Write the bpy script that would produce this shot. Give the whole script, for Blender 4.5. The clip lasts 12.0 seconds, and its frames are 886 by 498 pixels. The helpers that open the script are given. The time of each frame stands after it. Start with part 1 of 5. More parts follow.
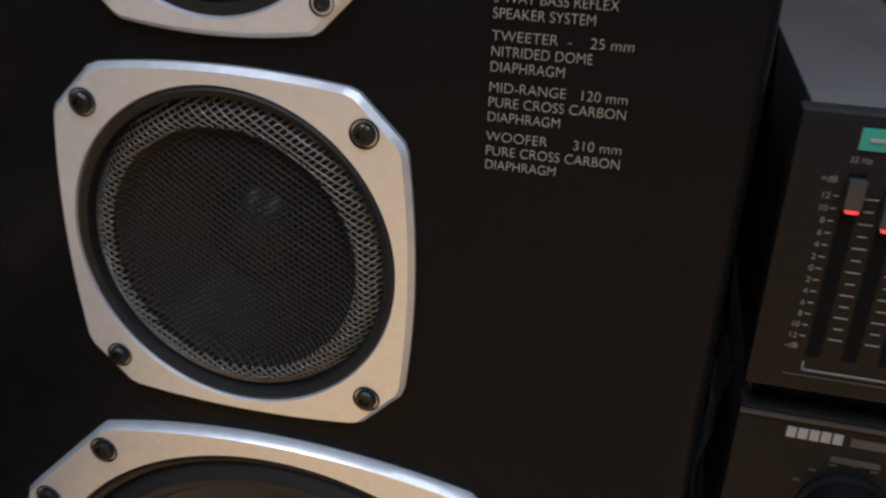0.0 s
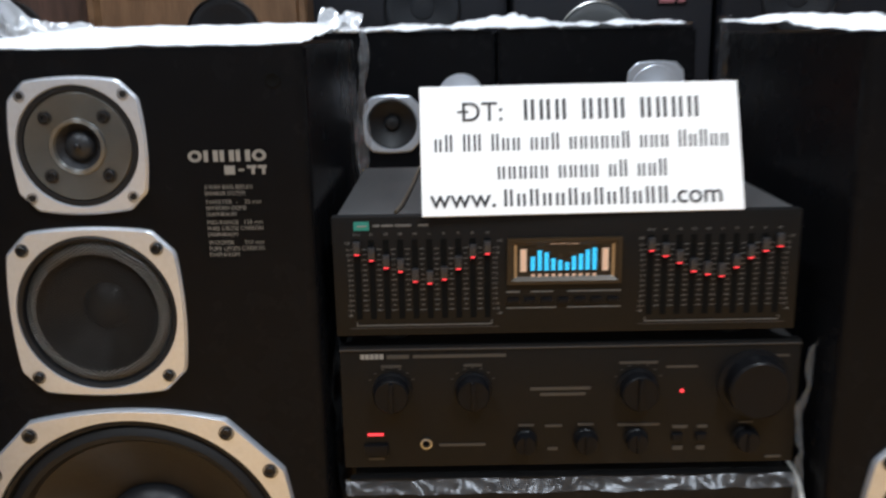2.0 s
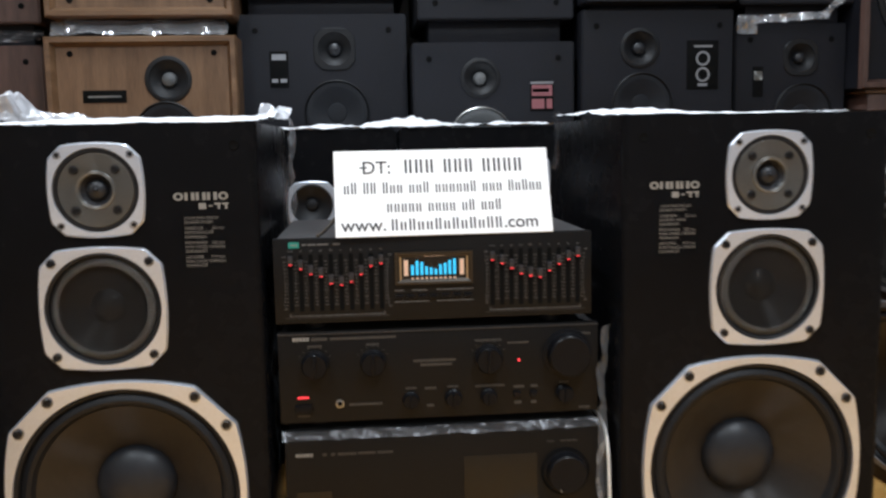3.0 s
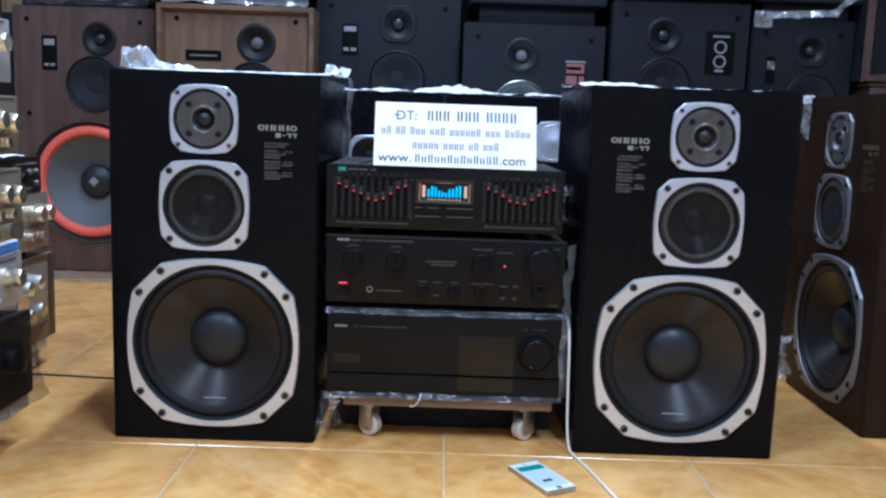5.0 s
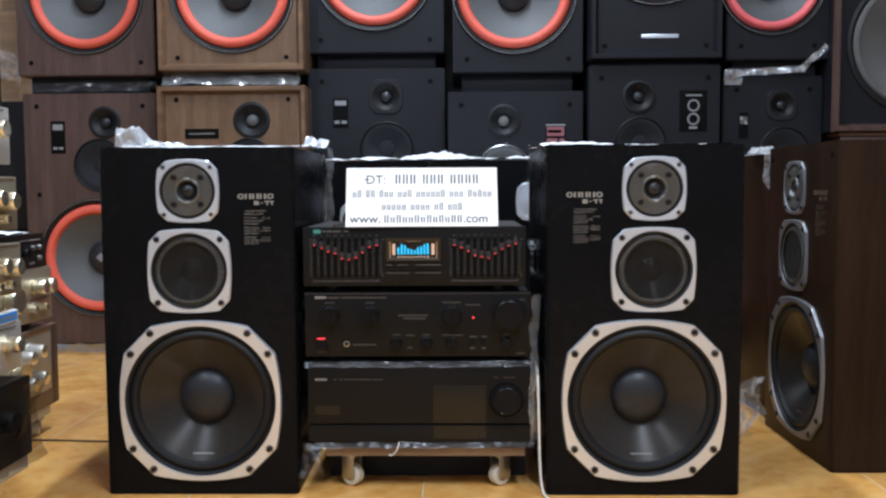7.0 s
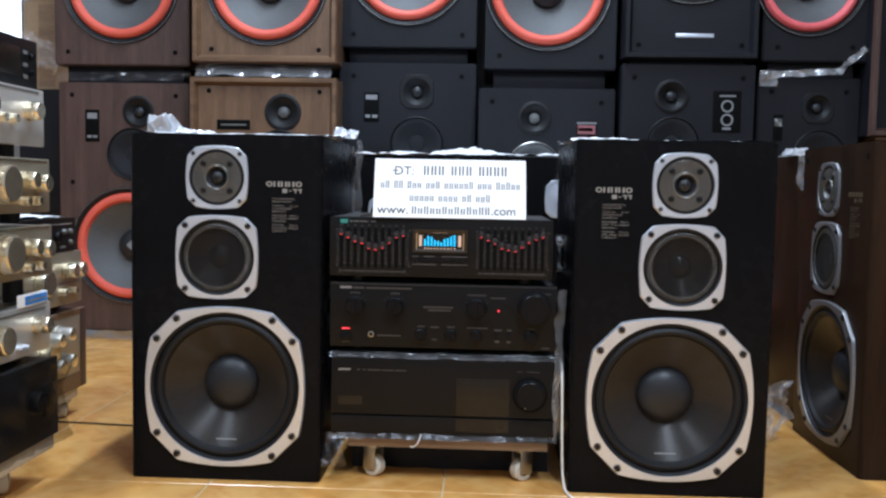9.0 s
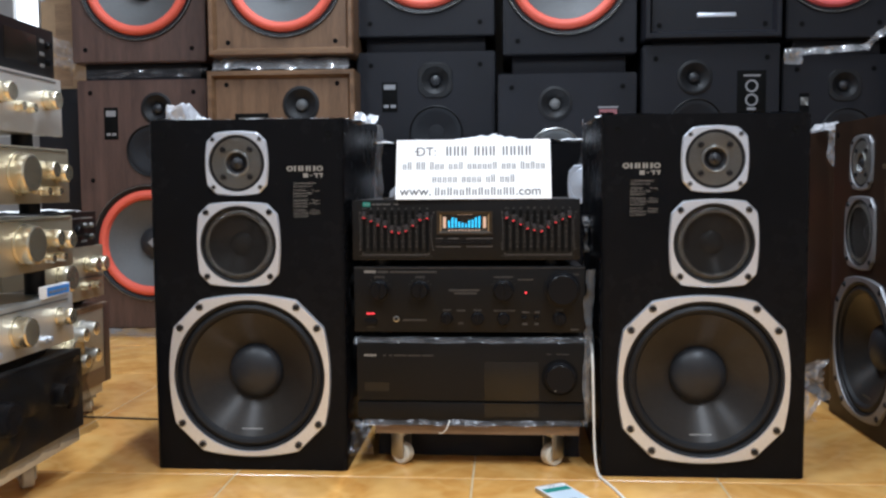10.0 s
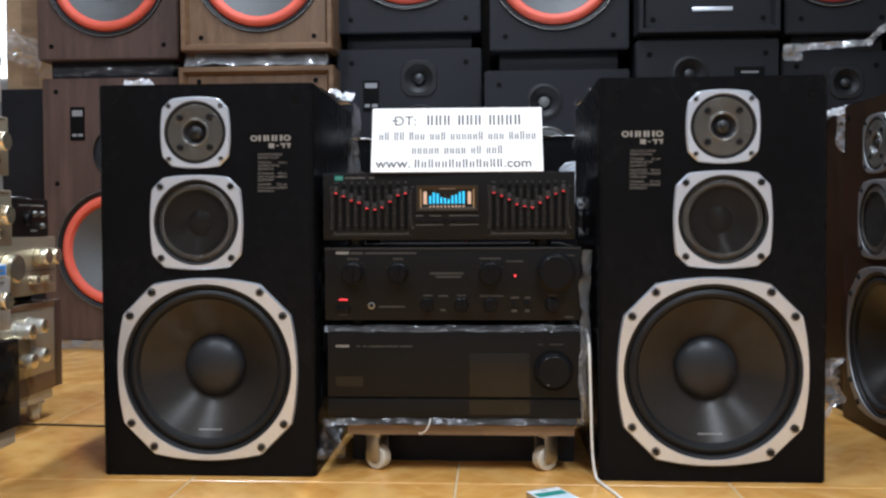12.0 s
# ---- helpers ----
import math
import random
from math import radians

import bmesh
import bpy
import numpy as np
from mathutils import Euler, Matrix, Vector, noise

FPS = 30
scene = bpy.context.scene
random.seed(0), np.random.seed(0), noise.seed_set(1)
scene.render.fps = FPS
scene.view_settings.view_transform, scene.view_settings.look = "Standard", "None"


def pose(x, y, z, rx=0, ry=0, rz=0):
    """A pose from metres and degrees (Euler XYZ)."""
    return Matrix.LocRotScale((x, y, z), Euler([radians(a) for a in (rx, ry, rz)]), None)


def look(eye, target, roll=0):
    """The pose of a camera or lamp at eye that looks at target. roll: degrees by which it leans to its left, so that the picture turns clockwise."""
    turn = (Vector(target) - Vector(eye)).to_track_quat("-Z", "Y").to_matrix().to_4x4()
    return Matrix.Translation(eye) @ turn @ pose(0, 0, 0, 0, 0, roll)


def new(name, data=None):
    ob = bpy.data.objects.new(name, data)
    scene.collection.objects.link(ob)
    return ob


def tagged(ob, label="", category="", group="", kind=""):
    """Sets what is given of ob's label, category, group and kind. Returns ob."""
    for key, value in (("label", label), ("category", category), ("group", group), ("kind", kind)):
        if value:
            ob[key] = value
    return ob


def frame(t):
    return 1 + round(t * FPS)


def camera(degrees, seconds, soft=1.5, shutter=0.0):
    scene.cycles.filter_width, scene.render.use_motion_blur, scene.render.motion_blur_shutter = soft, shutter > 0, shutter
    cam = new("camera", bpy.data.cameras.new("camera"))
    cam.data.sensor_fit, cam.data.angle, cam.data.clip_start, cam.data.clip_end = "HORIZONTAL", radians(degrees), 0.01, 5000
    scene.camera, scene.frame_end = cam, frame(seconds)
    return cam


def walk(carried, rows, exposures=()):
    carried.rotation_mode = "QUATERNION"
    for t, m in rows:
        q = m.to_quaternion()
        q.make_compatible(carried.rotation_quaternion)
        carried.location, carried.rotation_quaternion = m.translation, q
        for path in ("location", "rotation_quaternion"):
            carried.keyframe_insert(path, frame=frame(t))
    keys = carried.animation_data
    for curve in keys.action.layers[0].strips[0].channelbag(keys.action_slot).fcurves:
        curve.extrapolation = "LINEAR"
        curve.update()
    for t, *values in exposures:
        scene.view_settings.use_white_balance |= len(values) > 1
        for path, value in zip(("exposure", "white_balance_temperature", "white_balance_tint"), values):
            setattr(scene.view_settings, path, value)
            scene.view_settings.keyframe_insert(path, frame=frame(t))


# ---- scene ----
cam = camera(53.3, 12.0, soft=2.4, shutter=0.4)
PATH = [
    (0, (0.147, -0.299, 0.589), (-0.278, 1.452, -0.279), 2.0),
    (0.3, (0.166, -0.342, 0.603), (-0.314, 1.413, -0.227), 1.4),
    (0.5, (0.179, -0.381, 0.614), (-0.342, 1.369, -0.202), 0.5),
    (0.7, (0.189, -0.426, 0.616), (-0.355, 1.341, -0.15), 0.3),
    (1, (0.227, -0.474, 0.616), (-0.234, 1.336, -0.097), -0.4),
    (1.2, (0.249, -0.511, 0.61), (-0.1, 1.34, -0.058), -0.4),
    (1.5, (0.276, -0.562, 0.611), (0.079, 1.33, -0.006), -0.6),
    (1.7, (0.296, -0.631, 0.629), (0.189, 1.286, 0.071), -0.9),
    (2, (0.302, -0.75, 0.665), (0.281, 1.191, 0.183), -1.2),
    (2.2, (0.296, -0.821, 0.64), (0.326, 1.142, 0.259), -1.1),
    (2.5, (0.31, -0.908, 0.638), (0.382, 1.068, 0.334), -1.1),
    (2.7, (0.302, -0.978, 0.655), (0.438, 0.994, 0.344), -1.0),
    (3, (0.317, -1.124, 0.624), (0.486, 0.855, 0.386), -1.1),
    (3.2, (0.322, -1.205, 0.621), (0.489, 0.773, 0.373), -1.1),
    (3.5, (0.338, -1.323, 0.607), (0.455, 0.661, 0.381), -0.9),
    (3.7, (0.333, -1.378, 0.617), (0.436, 0.605, 0.379), -0.5),
    (5.3, (0.434, -1.569, 0.584), (0.44, 0.41, 0.295), 2.2),
    (5.5, (0.458, -1.605, 0.591), (0.467, 0.379, 0.339), 1.8),
    (6, (0.46, -1.665, 0.612), (0.483, 0.327, 0.437), 0.6),
    (6.5, (0.464, -1.647, 0.603), (0.453, 0.347, 0.441), -0.4),
    (7, (0.485, -1.629, 0.576), (0.451, 0.366, 0.44), -0.3),
    (7.5, (0.484, -1.627, 0.554), (0.433, 0.368, 0.413), 0.3),
    (7.7, (0.485, -1.632, 0.555), (0.424, 0.361, 0.401), 0.3),
    (9.3, (0.488, -1.617, 0.56), (0.386, 0.377, 0.442), 1.0),
    (9.5, (0.489, -1.61, 0.553), (0.382, 0.385, 0.451), 0.8),
    (10, (0.476, -1.596, 0.526), (0.335, 0.395, 0.389), -0.4),
    (10.5, (0.481, -1.555, 0.509), (0.333, 0.434, 0.356), -0.7),
    (11, (0.477, -1.524, 0.496), (0.34, 0.469, 0.392), 0.1),
    (11.5, (0.473, -1.494, 0.473), (0.339, 0.501, 0.4), 0.1),
    (12, (0.476, -1.443, 0.421), (0.364, 0.553, 0.364), -0.3),
]
EXPOSURES = [
    (0, -0.38, 5980, 15), (0.5, -0.24, 6130, 16), (1, -0.41, 5880, 15), (1.5, -0.38, 6030, 15), (2, -0.2, 6230, 12), (2.5, -0.12, 6180, 12), (3.5, -0.1, 6430, 13), (5.3, -0.04, 4770, 13),
    (5.5, -0.04, 4820, 13), (6, 0.0, 5630, 13), (6.5, 0.0, 5830, 13), (7.5, 0.06, 5980, 13), (9.5, 0.0, 5630, 12), (10, 0.04, 6030, 13), (10.5, 0.06, 6080, 13), (11.5, 0.03, 5830, 13), (12, 0.05, 6080, 13),
]
walk(cam, [(t, look(eye, target, roll)) for t, eye, target, roll in PATH], EXPOSURES)

# ---- light ----
world = bpy.data.worlds.new("room_air")
scene.world = world
world.use_nodes = True
world.node_tree.nodes["Background"].inputs[0].default_value = (0.75, 0.85, 1.0, 1)
world.node_tree.nodes["Background"].inputs[1].default_value = 0.05

LAMPS = [(1.15, -1.65, 2.78, 66.0), (-0.75, -1.35, 2.78, 50.0), (0.25, 0.55, 2.78, 58.0)]
for lx, ly, lz, watts in LAMPS:
    data = bpy.data.lights.new("tube_light", "AREA")
    data.shape, data.size, data.size_y, data.energy = "RECTANGLE", 0.09, 1.2, watts
    data.color = (0.84, 0.94, 1.0)
    new("tube_light", data).matrix_world = pose(lx, ly, lz)


# ---- materials ----
def material(name, base, rough=0.5, metal=0.0, vary=0.25, coarse=6.0, fine=90.0, bump=0.05, stretch=(1, 1, 1), coat=0.0, alpha=1.0, spec=0.5, per_piece=0.0):
    m = bpy.data.materials.new(name)
    m.use_nodes = True
    nt = m.node_tree
    b = nt.nodes["Principled BSDF"]
    co = nt.nodes.new("ShaderNodeTexCoord")
    mp = nt.nodes.new("ShaderNodeMapping")
    mp.inputs["Scale"].default_value = stretch
    nt.links.new(co.outputs["Object"], mp.inputs["Vector"])
    big, small = nt.nodes.new("ShaderNodeTexNoise"), nt.nodes.new("ShaderNodeTexNoise")
    for n, sc, de in ((big, coarse, 4), (small, fine, 3)):
        n.inputs["Scale"].default_value, n.inputs["Detail"].default_value = sc, de
        nt.links.new(mp.outputs["Vector"], n.inputs["Vector"])
    mix = nt.nodes.new("ShaderNodeMath")
    mix.operation = "MULTIPLY_ADD"
    nt.links.new(small.outputs["Fac"], mix.inputs[0])
    mix.inputs[1].default_value = 0.5
    nt.links.new(big.outputs["Fac"], mix.inputs[2])
    fac = mix.outputs[0]
    if per_piece:
        info = nt.nodes.new("ShaderNodeObjectInfo")
        add = nt.nodes.new("ShaderNodeMath")
        add.operation = "MULTIPLY_ADD"
        nt.links.new(info.outputs["Random"], add.inputs[0])
        add.inputs[1].default_value = per_piece
        nt.links.new(fac, add.inputs[2])
        fac = add.outputs[0]
    ramp = nt.nodes.new("ShaderNodeValToRGB")
    ramp.color_ramp.elements[0].position, ramp.color_ramp.elements[1].position = 0.45, 1.05
    lo, hi = (base if isinstance(base[0], tuple) else (tuple(c * (1 - vary) for c in base), tuple(min(1, c * (1 + vary)) for c in base)))
    ramp.color_ramp.elements[0].color, ramp.color_ramp.elements[1].color = (*lo, 1), (*hi, 1)
    nt.links.new(fac, ramp.inputs["Fac"])
    nt.links.new(ramp.outputs["Color"], b.inputs["Base Color"])
    rr = nt.nodes.new("ShaderNodeMapRange")
    rr.inputs["From Min"].default_value, rr.inputs["From Max"].default_value = 0.3, 1.1
    rr.inputs["To Min"].default_value, rr.inputs["To Max"].default_value = max(0.02, rough * 0.8), min(1, rough * 1.2)
    nt.links.new(fac, rr.inputs["Value"])
    nt.links.new(rr.outputs["Result"], b.inputs["Roughness"])
    b.inputs["Metallic"].default_value, b.inputs["Coat Weight"].default_value = metal, coat
    b.inputs["Alpha"].default_value, b.inputs["Specular IOR Level"].default_value = alpha, spec
    if bump:
        bu = nt.nodes.new("ShaderNodeBump")
        bu.inputs["Strength"].default_value, bu.inputs["Distance"].default_value = bump, 0.002
        nt.links.new(small.outputs["Fac"], bu.inputs["Height"])
        nt.links.new(bu.outputs["Normal"], b.inputs["Normal"])
    return m


def glowing(name, colour, strength):
    m = bpy.data.materials.new(name)
    m.use_nodes = True
    b = m.node_tree.nodes["Principled BSDF"]
    b.inputs["Base Color"].default_value = (*[c * 0.3 for c in colour], 1)
    b.inputs["Emission Color"].default_value, b.inputs["Emission Strength"].default_value = (*colour, 1), strength
    return m


BLACK_LACQUER = material("black_lacquer", (0.0048, 0.0049, 0.0058), 0.26, vary=0.3, coarse=3, fine=40, bump=0.02, spec=0.09)
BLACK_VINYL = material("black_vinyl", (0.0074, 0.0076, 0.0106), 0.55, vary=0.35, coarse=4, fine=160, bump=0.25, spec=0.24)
DARK_WALNUT = material("dark_walnut", ((0.038, 0.020, 0.0155), (0.098, 0.054, 0.042)), 0.45, coarse=9, fine=70, stretch=(4, 4, 0.35), bump=0.12)
WALNUT = material("walnut", ((0.076, 0.039, 0.019), (0.186, 0.104, 0.054)), 0.42, coarse=8, fine=80, stretch=(4, 4, 0.4), bump=0.1)
WALNUT_FLAT = material("walnut_lengthwise", ((0.076, 0.039, 0.019), (0.178, 0.099, 0.050)), 0.42, coarse=8, fine=80, stretch=(0.4, 4, 4), bump=0.1)
ROSEWOOD = material("rosewood", ((0.0112, 0.0060, 0.0035), (0.0295, 0.0158, 0.0088)), 0.40, coarse=9, fine=60, stretch=(3, 3, 0.3), bump=0.05, spec=0.12)
BRUSHED = material("brushed_aluminium", (0.735, 0.785, 0.875), 0.33, 0.74, vary=0.10, coarse=5, fine=220, bump=0.05)
BRUSHED_DULL = material("dull_aluminium", (0.225, 0.225, 0.215), 0.42, 0.8, vary=0.15, coarse=10, fine=200, bump=0.04)
RUBBER = material("black_rubber", (0.009, 0.009, 0.010), 0.5, vary=0.2, bump=0.05, spec=0.28)
HOLE = material("dark_recess", (0.004, 0.004, 0.004), 0.8, vary=0.1, bump=0, spec=0.08)
SCREW = material("black_screw", (0.02, 0.02, 0.022), 0.3, 0.6, vary=0.2, bump=0.02)
CONE = material("carbon_cone", (0.033, 0.030, 0.028), 0.40, 0.55, vary=0.25, coarse=12, fine=120, bump=0.08)
DUSTCAP = material("dust_cap", (0.017, 0.018, 0.021), 0.42, vary=0.2, coarse=12, fine=100, bump=0.03, spec=0.4)
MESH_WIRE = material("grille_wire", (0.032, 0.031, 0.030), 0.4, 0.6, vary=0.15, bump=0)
MESH_GREY = material("grey_grille_wire", (0.20, 0.197, 0.187), 0.36, 0.8, vary=0.15, bump=0)
# rim wire coloured brighter than the centre for the sheen on its curve
MESH_RIM_SHEEN = material("sheen_grille_wire", (0.24, 0.235, 0.22), 0.36, 0.9, vary=0.15, bump=0)
PRINT = material("silver_print", (0.26, 0.247, 0.225), 0.5, vary=0.08, bump=0)
PRINT_SPEC = material("pale_print", (0.30, 0.28, 0.25), 0.5, vary=0.08, bump=0)
PRINT_DIM = material("dim_print", (0.140, 0.138, 0.135), 0.5, vary=0.1, bump=0)
GOLD_PRINT = material("dull_gold_print", (0.085, 0.062, 0.034), 0.5, vary=0.1, bump=0)
PANEL = material("black_panel", (0.0078, 0.0074, 0.0074), 0.36, 0.0, vary=0.18, coarse=5, fine=260, bump=0.03, spec=0.16)
PANEL_TOP = material("steel_lid", (0.044, 0.042, 0.042), 0.5, 0.3, vary=0.2, coarse=6, fine=240, bump=0.08)
PANEL_BROWN = material("smoked_window", (0.014, 0.011, 0.008), 0.25, vary=0.2, bump=0, spec=0.3)
KNOB = material("black_knob", (0.006, 0.006, 0.007), 0.30, 0.0, vary=0.2, bump=0.02, spec=0.13)
PRINT_FAINT = material("faint_print", (0.046, 0.042, 0.038), 0.5, vary=0.1, bump=0)
CAP = material("slider_cap", (0.042, 0.042, 0.046), 0.35, 0.4, vary=0.2, bump=0)
TEAL = material("teal_badge", (0.02, 0.24, 0.20), 0.35, vary=0.08, bump=0)
GOLD = material("champagne_gold", (0.42, 0.37, 0.27), 0.36, 0.60, vary=0.1, coarse=6, fine=200, bump=0.03)
GOLD_BRIGHT = material("gold_knob", (0.82, 0.74, 0.56), 0.24, 0.9, vary=0.08, bump=0.01)
SILVER = material("satin_silver", (0.68, 0.66, 0.61), 0.36, 0.6, vary=0.1, coarse=5, fine=200, bump=0.03)
PAPER = material("white_paper", (0.95, 0.95, 0.95), 0.75, vary=0.03, coarse=8, fine=60, bump=0.05)
INK = material("black_ink", (0.03, 0.03, 0.03), 0.7, vary=0.1, bump=0)
FOAM = material("white_foam", (0.84, 0.85, 0.88), 0.5, vary=0.06, coarse=15, fine=90, bump=0.2)


def film(name, share, cloud, gloss_rough=0.13):
    """Thin clear sheet: mostly seen through, with creased glints; cloud: how milky it is."""
    m = bpy.data.materials.new(name)
    m.use_nodes = True
    nt = m.node_tree
    out, b = nt.nodes["Material Output"], nt.nodes["Principled BSDF"]
    b.inputs["Base Color"].default_value, b.inputs["Roughness"].default_value = (0.86, 0.88, 0.92, 1), 0.5
    clear, gloss = nt.nodes.new("ShaderNodeBsdfTransparent"), nt.nodes.new("ShaderNodeBsdfGlossy")
    gloss.inputs["Color"].default_value, gloss.inputs["Roughness"].default_value = (0.95, 0.96, 1, 1), gloss_rough
    co, no, bu = nt.nodes.new("ShaderNodeTexCoord"), nt.nodes.new("ShaderNodeTexNoise"), nt.nodes.new("ShaderNodeBump")
    no.inputs["Scale"].default_value, no.inputs["Detail"].default_value = 30.0, 2.0
    bu.inputs["Strength"].default_value, bu.inputs["Distance"].default_value = 0.45, 0.004
    nt.links.new(co.outputs["Object"], no.inputs["Vector"])
    nt.links.new(no.outputs["Fac"], bu.inputs["Height"])
    for n in (gloss, b):
        nt.links.new(bu.outputs["Normal"], n.inputs["Normal"])
    skin, sheet = nt.nodes.new("ShaderNodeMixShader"), nt.nodes.new("ShaderNodeMixShader")
    skin.inputs[0].default_value, sheet.inputs[0].default_value = cloud, share
    nt.links.new(gloss.outputs[0], skin.inputs[1])
    nt.links.new(b.outputs[0], skin.inputs[2])
    nt.links.new(clear.outputs[0], sheet.inputs[1])
    nt.links.new(skin.outputs[0], sheet.inputs[2])
    nt.links.new(sheet.outputs[0], out.inputs["Surface"])
    return m


FILM = film("clear_film", 0.10, 0.16, 0.22)
FILM_CLOUDY = film("cloudy_film", 0.33, 0.45)
FILM_EDGE = film("edge_film", 0.06, 0.42, 0.26)
FILM_HAZY = film("hazy_film", 0.60, 0.72)
# frame aluminium darkened for the dim surroundings the sideways speaker reflects
SHADED_FRAME = material("shaded_frame", (0.21, 0.21, 0.22), 0.40, 0.6, vary=0.12, coarse=5, fine=220, bump=0.05)
MID_COVER = material("mid_cover", (0.011, 0.012, 0.015), 0.6, vary=0.25, coarse=10, fine=120, bump=0.1, spec=0.25)
RED = material("red_surround", (0.70, 0.112, 0.070), 0.45, vary=0.12, coarse=8, fine=80, bump=0.05)
PINK = material("faded_pink_surround", (0.72, 0.13, 0.14), 0.45, vary=0.12, coarse=8, fine=80, bump=0.05)
GREY_CONE = material("grey_paper_cone", (0.085, 0.088, 0.09), 0.6, vary=0.2, coarse=10, fine=120, bump=0.2)
GREY_GRILLE = material("grey_cone_felt", (0.11, 0.11, 0.108), 0.75, vary=0.2, coarse=8, fine=200, bump=0.3)
WHITE_PRINT = material("white_badge", (0.22, 0.22, 0.23), 0.5, vary=0.05, bump=0)
RED_PRINT = material("red_badge", (0.26, 0.09, 0.10), 0.5, vary=0.1, bump=0)
BLUE = material("blue_label", (0.05, 0.25, 0.70), 0.5, vary=0.1, bump=0)
PLY = material("plywood", ((0.16, 0.10, 0.06), (0.34, 0.23, 0.14)), 0.6, coarse=7, fine=60, stretch=(0.5, 4, 4), bump=0.15)
CASTER = material("cream_nylon", (0.62, 0.58, 0.48), 0.45, vary=0.12, bump=0.05)
ZINC = material("zinc_steel", (0.45, 0.45, 0.44), 0.35, 1.0, vary=0.15, bump=0.05)
CABLE = material("white_cable", (0.78, 0.76, 0.70), 0.45, vary=0.06, bump=0)
CABLE_DARK = material("dark_cable", (0.06, 0.045, 0.03), 0.5, vary=0.1, bump=0)
CARDBOARD = material("cardboard", (0.33, 0.23, 0.14), 0.8, vary=0.2, coarse=6, fine=60, bump=0.1)
PLASTER = material("wall_plaster", (0.30, 0.31, 0.32), 0.8, vary=0.08, coarse=3, fine=60, bump=0.15)
SOUTH_PAINT = material("grey_wall_paint", (0.32, 0.33, 0.35), 0.6, vary=0.3, coarse=3, fine=40, bump=0.1)
CEILING = material("ceiling_paint", (0.60, 0.62, 0.65), 0.85, vary=0.05, coarse=3, fine=50, bump=0.08)
WHITE_METAL = material("white_enamel", (0.75, 0.75, 0.74), 0.4, vary=0.04, bump=0)
GROUT = material("grout", (0.52, 0.385, 0.21), 0.9, vary=0.2, coarse=20, fine=160, bump=0.2)
TILE = material("glazed_tile", ((0.50, 0.208, 0.038), (0.80, 0.425, 0.120)), 0.2, coarse=7.0, fine=26, stretch=(1.3, 1.0, 1), bump=0.03, per_piece=0.10, spec=0.75)


def grooved(m, amount):
    """Fine concentric grooves: highlights run out along the radius."""
    nt = m.node_tree
    tan = nt.nodes.new("ShaderNodeTangent")
    tan.direction_type, tan.axis = "RADIAL", "Y"
    b = nt.nodes["Principled BSDF"]
    b.inputs["Anisotropic"].default_value, b.inputs["Anisotropic Rotation"].default_value = amount, 0.25
    nt.links.new(tan.outputs["Tangent"], b.inputs["Tangent"])


def veined(m, colour):
    """Pale marble veins over a glazed tile, turned with each tile."""
    nt = m.node_tree
    b, ramp = nt.nodes["Principled BSDF"], nt.nodes["Color Ramp"]
    co, info, shift = nt.nodes.new("ShaderNodeTexCoord"), nt.nodes.new("ShaderNodeObjectInfo"), nt.nodes.new("ShaderNodeVectorMath")
    nt.links.new(co.outputs["Object"], shift.inputs[0])
    nt.links.new(info.outputs["Location"], shift.inputs[1])
    fac = None
    for scale, swirl, lo, hi, share in ((3.2, 7.0, 0.62, 1.0, 0.32), (8.5, 5.0, 0.72, 1.0, 0.20)):
        w, cut, k = nt.nodes.new("ShaderNodeTexWave"), nt.nodes.new("ShaderNodeMapRange"), nt.nodes.new("ShaderNodeMath")
        w.inputs["Scale"].default_value, w.inputs["Distortion"].default_value = scale, swirl
        w.inputs["Detail"].default_value, w.inputs["Detail Scale"].default_value = 3.0, 1.6
        w.bands_direction = "DIAGONAL"
        nt.links.new(shift.outputs[0], w.inputs["Vector"])
        cut.inputs["From Min"].default_value, cut.inputs["From Max"].default_value = lo, hi
        nt.links.new(w.outputs["Fac"], cut.inputs["Value"])
        k.operation, k.inputs[1].default_value = "MULTIPLY", share
        nt.links.new(cut.outputs["Result"], k.inputs[0])
        if fac is None:
            fac = k.outputs[0]
        else:
            top = nt.nodes.new("ShaderNodeMath")
            top.operation = "MAXIMUM"
            nt.links.new(fac, top.inputs[0])
            nt.links.new(k.outputs[0], top.inputs[1])
            fac = top.outputs[0]
    mix = nt.nodes.new("ShaderNodeMix")
    mix.data_type = "RGBA"
    nt.links.new(fac, mix.inputs[0])
    nt.links.new(ramp.outputs["Color"], mix.inputs[6])
    mix.inputs[7].default_value = (*colour, 1)
    nt.links.new(mix.outputs[2], b.inputs["Base Color"])


veined(TILE, (0.84, 0.54, 0.20))
grooved(CONE, 0.78)
grooved(BRUSHED_DULL, 0.92)
LED_RED = glowing("red_led", (1.0, 0.05, 0.06), 1.9)
CYAN = glowing("cyan_segment", (0.04, 0.55, 0.90), 1.5)
DISPLAY_GOLD = glowing("amber_lit_frame", (0.75, 0.45, 0.20), 0.13)
LEVEL_GLOW = glowing("lit_level_strip", (0.95, 0.62, 0.42), 0.55)
BRONZE = material("bronze_bezel", (0.036, 0.025, 0.014), 0.38, 0.35, vary=0.2, coarse=20, fine=120, bump=0.02)
SCREEN = glowing("phone_display", (0.62, 0.75, 0.85), 0.6)
TUBE = glowing("fluorescent_tube", (0.93, 0.97, 1.0), 12.0)
DAYLIGHT = glowing("daylight", (0.9, 0.96, 1.0), 2.5)


